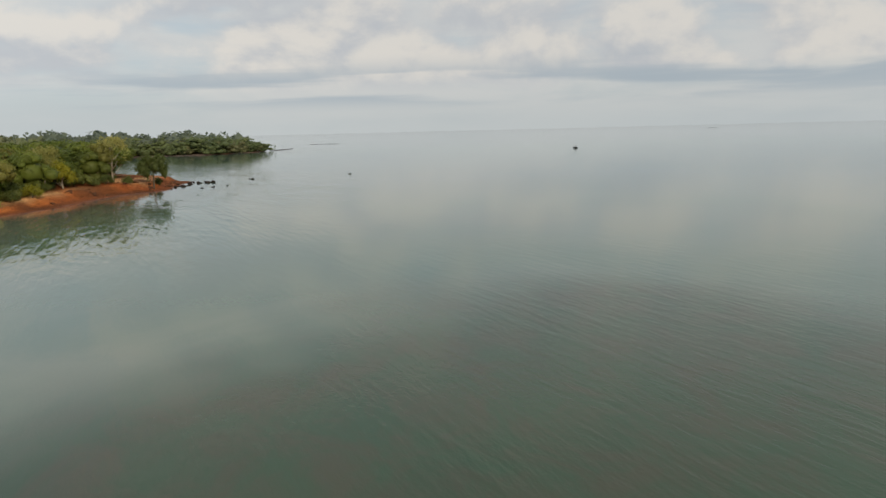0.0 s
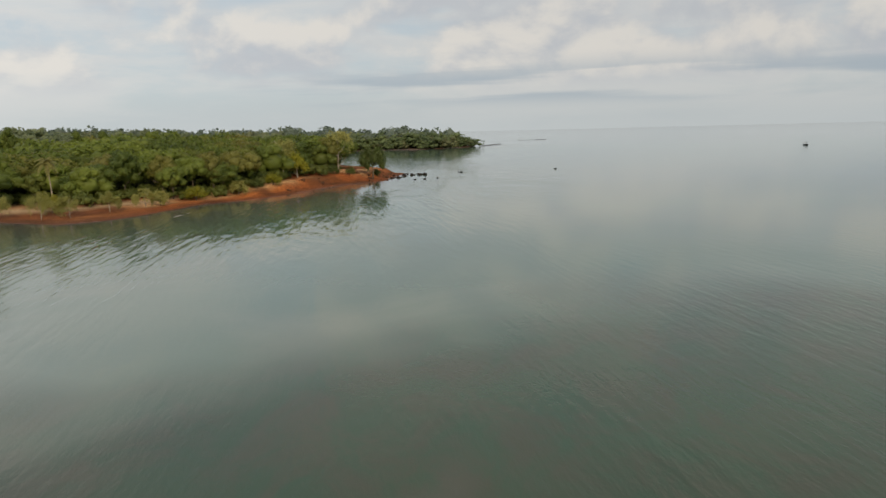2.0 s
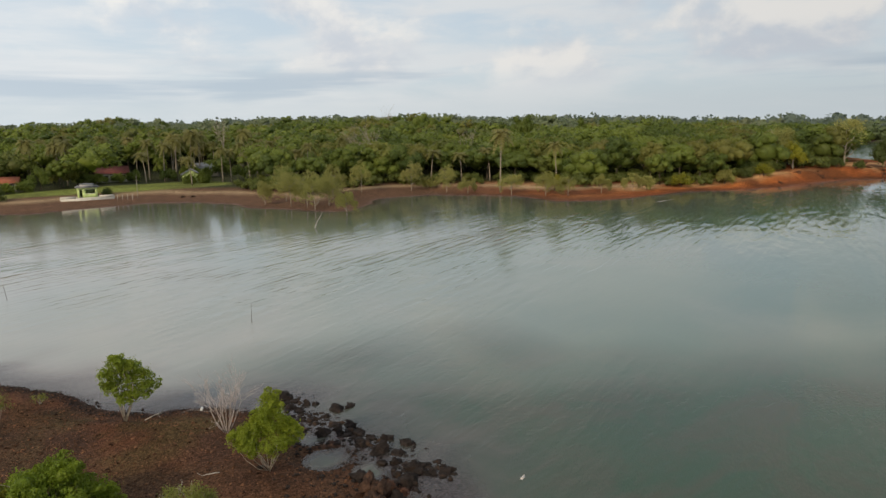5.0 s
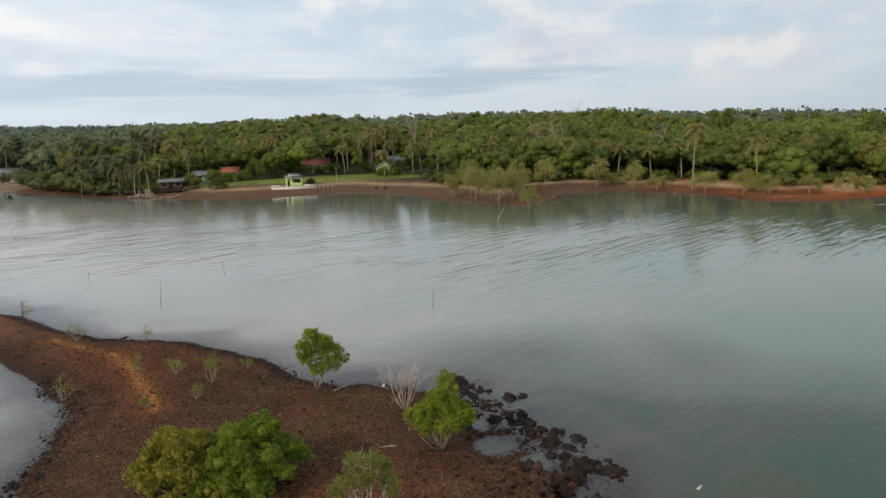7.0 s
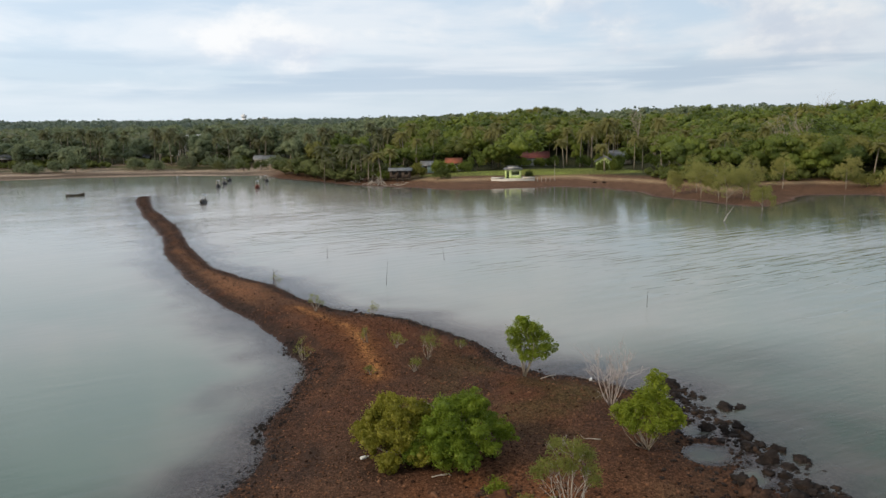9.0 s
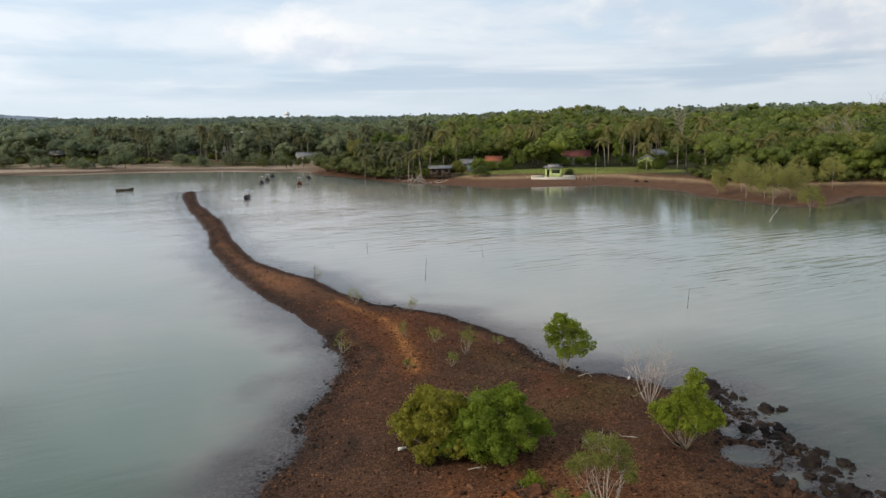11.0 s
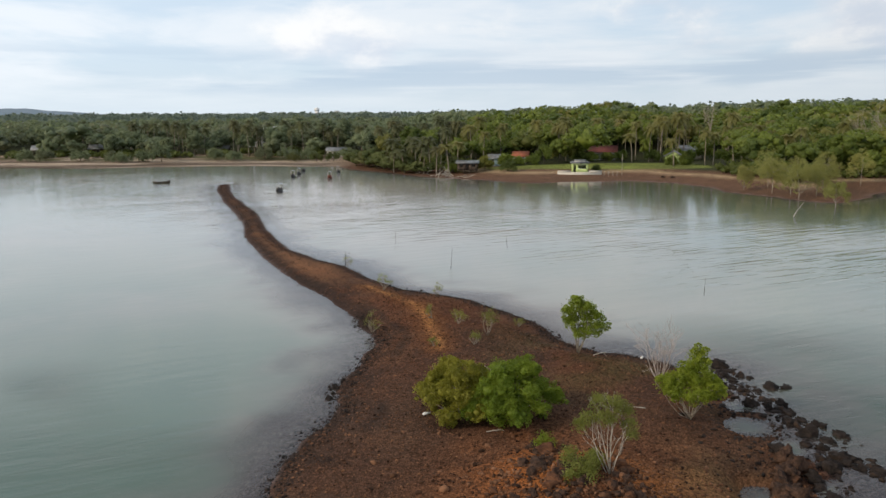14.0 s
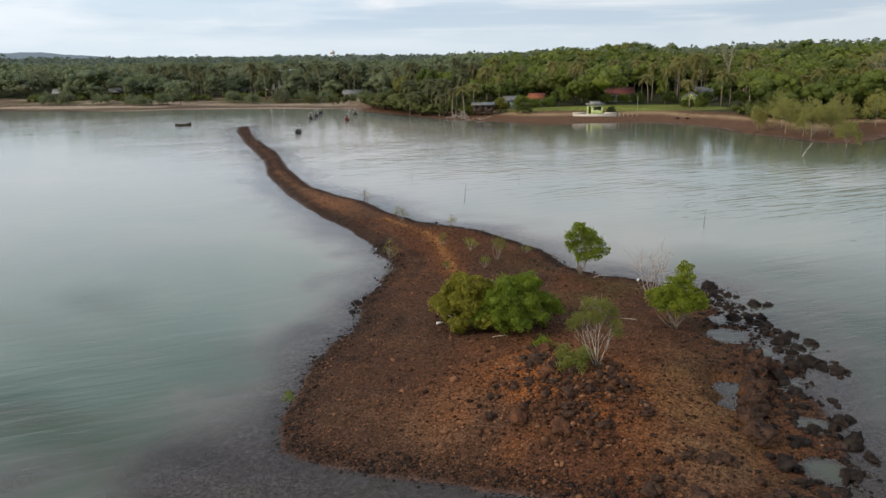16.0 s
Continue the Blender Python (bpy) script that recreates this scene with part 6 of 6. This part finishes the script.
def build_village():
    pavilion()
    house(-5, 229, -6, 4.6, 4.2, 2.5, 1.3, CONCRETE, RED_TILE, "small house with an orange-red tiled roof among palms", windows(4.6, 2, 1))
    house(-12.5, 222, 4, 5.0, 4.2, 2.4, 1.0, BLUE_WALL, TIN, "pale blue house with a grey tin roof", windows(5.0, 2, 0))
    house(-20.5, 207.5, 3, 6.0, 4.4, 2.1, 0.55, PLANK, TIN, "brown plank shack on stilts with a tin roof by the beach", windows(6.0, 3, 1), 1.0, "shack")
    house(23, 247, -3, 9.0, 5.0, 2.8, 1.8, WHITE_WALL, MAROON, "long white house with a dark maroon roof", windows(9.0, 5, 2))
    house(52, 248, 14, 7.0, 6.0, 2.8, 1.6, CONCRETE, TIN, "house with a pale grey roof half hidden by bushes", windows(7, 3, 1))
    house(44, 231, 78, 6.0, 5.0, 2.3, 1.5, LIME, TIN, "lime-green gabled house at the back of the grass", windows(6.0, 2, 0))
    house(-82, 281, 12, 7.5, 5.0, 2.7, 1.2, CONCRETE, TIN, "pale shore house with a tin roof", windows(7.5, 3, 1))
    house(-195, 294, 20, 9.5, 6.0, 2.8, 1.6, PLANK, TIN, "grey tin-roofed house behind the sandy beach", windows(9.5, 4, 2))
    house(-218, 286, 24, 8.0, 6.0, 2.8, 1.6, PLANK, TIN, "grey tin-roofed house behind the sandy beach", windows(8, 3, 1))
    house(-178, 300, 18, 4.0, 3.4, 2.4, 1.0, WHITE_WALL, TIN, "small white hut behind the sandy beach", windows(4, 1, 0), 0, "hut")
    house(-140, 300, 10, 5.0, 4.0, 2.4, 1.2, PLANK, TIN, "small plank hut with a pale tin roof", windows(5, 2, 0), 0, "hut")
    # pale buildings up the wooded slope, far behind
    rng = np.random.default_rng(500)
    for x, y, w, h, turn in ((-149, 356, 4.5, 6.6, 20), (-144, 361, 4.0, 8.6, 24), (-139, 364, 5.0, 9.0, 16)):
        t = base("white_building", pose(x, y, ground_z(x, y) - 0.3, 0, 0, turn), "white two-storey building among the trees", "building", "white buildings on the slope")
        v, p = wall_pieces(w, h, 0.3, [(a, z, a + 1.3, z + 1.4) for a in np.arange(-w / 2 + 0.8, w / 2 - 1.6, 2.4) for z in (1.0, h - 2.2)])
        part("front_wall", mesh_of("front_wall", v, p, WHITE_WALL), t)
        v, p = box(-w / 2, 0.16, 0, w / 2, 7, h)
        part("body", mesh_of("body", v, p, WHITE_WALL), t)
        for v, p in gable(w, 7, 1.6, 0.5):
            part("roof_slope", mesh_of("roof_slope", v, p, WHITE_TIN), t).matrix_basis = pose(0, 3.5, h + 0.02)
    TOWER = plain("tower_whitewash", (0.74, 0.75, 0.76), (0.86, 0.86, 0.86), 0.3, 0.7)
    t = base("water_tower", pose(-455, 1450, ground_z(-455, 1450) - 0.5, 0, 0, 15), "white tower block rising over the distant forest", "tower")
    v, p = box(-3.8, 0, 0, 3.8, 7, 20)
    part("body", mesh_of("body", v, p, TOWER), t)
    v, p = box(-5.2, -0.2, 20, 5.2, 7.2, 25.5)
    part("tank", mesh_of("tank", v, p, TOWER), t)
    v, p = box(-2.4, 2, 25.5, 2.4, 5, 27.5)
    part("roof_hut", mesh_of("roof_hut", v, p, TOWER), t)
    t = base("far_building", pose(-415, 1462, ground_z(-415, 1462) - 0.5, 0, 0, 15), "pale low tower over the distant forest", "building", "white buildings on the slope")
    v, p = box(-5, 0, 0, 5, 8, 19)
    part("body", mesh_of("body", v, p, WHITE_WALL), t)
    v, p = box(-5.5, -0.5, 19, 5.5, 8.5, 20)
    part("roof", mesh_of("roof", v, p, WHITE_TIN), t)


build_village()

# ---- boats ----
HULL_DARK = plain("dark_boat_paint", (0.018, 0.020, 0.024), (0.06, 0.06, 0.065), 1.5, 0.6)
HULL_BROWN = plain("brown_boat_planks", (0.030, 0.026, 0.020), (0.080, 0.066, 0.046), 1.5, 0.7)
HULL_RED = plain("red_boat_paint", (0.10, 0.035, 0.025), (0.18, 0.07, 0.05), 1.5, 0.7)
CANOPY = plain("boat_canopy", (0.20, 0.22, 0.24), (0.40, 0.42, 0.44), 1.5, 0.6)


def boat(x, y, turn, length, beam, hull, label, roofed):
    t = base("fishing_boat", pose(x, y, 0, 0, 0, turn), label, "boat", "boats at anchor")
    n, k = 13, 7
    outer, inner = [], []
    for s in np.linspace(-1, 1, n):
        b = beam / 2 * (1 - abs(s) ** 3 * (1.0 if s > 0 else 0.65)) + 0.02
        top, keel = 0.55 + 0.45 * max(s, 0) ** 2 + 0.15 * max(-s, 0) ** 2, -0.25 + 0.35 * max(s, 0) ** 3
        for j in range(k):
            a = math.pi * j / (k - 1)
            c, d = math.cos(a), math.sin(a) ** 0.7
            outer.append((s * length / 2, -b * c, top + (keel - top) * d))
            inner.append((s * length / 2 * 0.97, -(b - 0.05) * c, top + (max(keel, -0.15) + 0.22 - top) * d))
    i, j = np.meshgrid(np.arange(n - 1), np.arange(k - 1), indexing="ij")
    a = (i * k + j).ravel()
    q = np.stack([a, a + 1, a + k + 1, a + k], 1)
    rims = np.array([(i * k + e, i * k + e + k, n * k + i * k + e + k, n * k + i * k + e) for i in range(n - 1) for e in (0, k - 1)])
    part("hull", mesh_of("hull", np.array(outer + inner), [q, q[:, ::-1] + n * k, rims], hull), t)
    for s in (-0.45, 0.05, 0.5):
        v, p = box(s * length / 2 - 0.12, -beam / 2 * 0.8, 0.33, s * length / 2 + 0.12, beam / 2 * 0.8, 0.38)
        part("thwart", mesh_of("thwart", v, p, PLANK), t)
    if roofed:
        for s in (-0.5, 0.15):
            for e in (-1, 1):
                v, p = tube([(s * length / 2, e * beam * 0.36, 0.2), (s * length / 2, e * beam * 0.34, 1.9)], [0.035, 0.03], 5)
                part("post", mesh_of("post", v, p, GREY_WOOD), t)
        arc = [(e * beam * 0.46, 1.9 + 0.22 * (1 - e * e)) for e in np.linspace(-1, 1, 7)]
        v = np.array([(sx * length / 2, yy, zz + dz) for dz in (0, 0.05) for sx in (-0.58, 0.24) for yy, zz in arc])
        f = [(g * 14 + m, g * 14 + m + 1, g * 14 + m + 8, g * 14 + m + 7) for g in (0, 1) for m in range(6)]
        part("canopy", mesh_of("canopy", v, [np.array(f)], CANOPY), t)
        v, p = box(-length * 0.3, -beam * 0.3, 0.35, -length * 0.05, beam * 0.3, 1.1)
        part("engine_box", mesh_of("engine_box", v, p, hull), t)
    return t


boat(-102.5, 177.5, 24, 4.4, 0.8, HULL_BROWN, "long low brown wooden boat afloat", False)
boat(-61.4, 157.8, 98, 4.4, 1.4, HULL_DARK, "dark fishing boat with a small pale canopy", True)
boat(-72.4, 199, 104, 4.2, 1.3, HULL_DARK, "dark fishing boat moored in the bay", True)
boat(-74.0, 209, 100, 4.0, 1.2, HULL_DARK, "dark fishing boat moored in the bay", True)
boat(-76.5, 221, 98, 4.0, 1.2, HULL_DARK, "small dark fishing boat moored in the bay", False)
boat(-60, 195.5, 102, 4.4, 1.3, HULL_RED, "dark red fishing boat moored in the bay", True)
boat(-63.5, 217, 112, 4.0, 1.2, HULL_DARK, "dark fishing boat moored in the bay", True)
boat(582, -55.6, 20, 7.5, 2.0, HULL_DARK, "small dark fishing boat far out at sea", True)
boat(2300, -650, 80, 26.0, 5.0, HULL_DARK, "dark vessel far out near the horizon", False)

# ---- bars, far hills, small leavings ----


def bar(x0, y0, x1, y1, wide, high, mat, label):
    """A low bar of rock or a line of foam, just awash."""
    n = 40
    t = np.linspace(0, 1, n)
    cx, cy = x0 + (x1 - x0) * t, y0 + (y1 - y0) * t
    d = np.array([y0 - y1, x1 - x0]) / math.hypot(x1 - x0, y1 - y0)
    w = wide * np.sin(math.pi * np.clip(t, 0.02, 0.98)) ** 0.5 * (1 + 0.4 * waver(cx, cy, 9, 61))
    rows = np.linspace(-1, 1, 7)
    v = np.array([(cx[i] + d[0] * w[i] * r, cy[i] + d[1] * w[i] * r, -0.3 + (high + 0.3) * (1 - r * r) * (0.8 + 0.4 * float(waver(cx[i], cy[i] + r * 5, 4, 62)))) for i in range(n) for r in rows])
    a = np.array([(i * 7 + j, i * 7 + j + 7, i * 7 + j + 8, i * 7 + j + 1) for i in range(n - 1) for j in range(6)])
    tagged(new("sandbar", mesh_of("sandbar", v, [a], mat)), label, "sandbar", kind="structure")


bar(700, 233, 770, 233, 3, 0.45, ROCK, "low dark bar of rock off the cape")
bar(990, 274, 1006, 236, 3, 0.40, ROCK, "low dark bar of rock awash far out")
# streaks of breaking wavelet foam, drawn as thin pale bars
FOAM_LINE = plain("pale_foam_line", (0.30, 0.27, 0.22), (0.46, 0.42, 0.36), 0.8, 0.6)
bar(168, 111, 196, 107.5, 0.7, 0.04, FOAM_LINE, "thin pale line of foam off the orange shore")
bar(118, 112, 139, 116, 0.6, 0.04, FOAM_LINE, "thin pale line of foam off the orange shore")


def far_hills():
    # haze put into the hills' own colour: pale blue instead of forest green
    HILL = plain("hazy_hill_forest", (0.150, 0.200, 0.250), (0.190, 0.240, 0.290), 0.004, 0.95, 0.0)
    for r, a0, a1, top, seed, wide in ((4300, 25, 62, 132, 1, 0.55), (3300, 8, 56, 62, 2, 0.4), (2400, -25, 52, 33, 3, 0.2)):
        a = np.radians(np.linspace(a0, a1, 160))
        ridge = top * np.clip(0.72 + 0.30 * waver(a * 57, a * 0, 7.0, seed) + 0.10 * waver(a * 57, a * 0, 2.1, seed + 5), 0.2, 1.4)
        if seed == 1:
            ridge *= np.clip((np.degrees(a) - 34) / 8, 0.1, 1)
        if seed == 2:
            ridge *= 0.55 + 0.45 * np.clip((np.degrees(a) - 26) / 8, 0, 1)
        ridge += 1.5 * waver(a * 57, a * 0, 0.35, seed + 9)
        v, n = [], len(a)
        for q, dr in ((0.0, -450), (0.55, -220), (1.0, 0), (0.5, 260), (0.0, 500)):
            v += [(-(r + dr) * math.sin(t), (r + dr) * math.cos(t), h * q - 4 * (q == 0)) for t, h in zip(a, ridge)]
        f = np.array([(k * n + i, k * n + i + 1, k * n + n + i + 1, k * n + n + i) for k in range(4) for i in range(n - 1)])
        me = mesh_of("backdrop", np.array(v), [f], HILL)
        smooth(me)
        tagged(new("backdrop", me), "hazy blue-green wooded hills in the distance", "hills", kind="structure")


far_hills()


def leavings():
    WHITE = plain("white_plastic", (0.62, 0.62, 0.60), (0.80, 0.80, 0.78), 3.0, 0.4, 0.0)
    for x, y, a in ((-6.2, 31.7, 30), (7.6, 44.3, 70)):
        t = base("plastic_bottle", pose(x, y, ground_z(x, y) + 0.09, 0, 0, a), "white plastic bottle washed up on the gravel", "bottle", "litter")
        v, p = tube([(-0.2, 0, 0), (-0.18, 0, 0), (0.08, 0, 0.01), (0.15, 0, 0.01), (0.2, 0, 0.01)], [0.05, 0.085, 0.085, 0.04, 0.035], 10)
        part("body", mesh_of("body", v, p, WHITE), t)
        v, p = tube([(0.2, 0, 0.01), (0.24, 0, 0.01)], [0.042, 0.042], 8)
        part("cap", mesh_of("cap", v, p, WHITE), t)
    # stand-in for a foam splash over a sunken rock, shaped as a rock
    FOAM = plain("pale_foam", (0.42, 0.38, 0.35), (0.70, 0.66, 0.62), 4.0, 0.8)
    c = new("foam_splash", rock_shapes(FOAM, 1, 900)[0])
    c.matrix_basis = pose(19.9, 26.3, -0.02, 0, 0, 40) @ Matrix.Diagonal((0.5, 0.28, 0.35, 1))
    tagged(c, "small pale foam splash over a rock in the shallows", "rock")
    for x, y in ((34.6, 194.5), (37.0, 193.5)):
        s = new("stump", DARK_ROCKS[0])
        s.matrix_basis = pose(x, y, ground_z(x, y) + 0.2) @ Matrix.Diagonal((1.4, 1.0, 1.2, 1))
        tagged(s, "dark stump on the brown beach", "stump")


leavings()
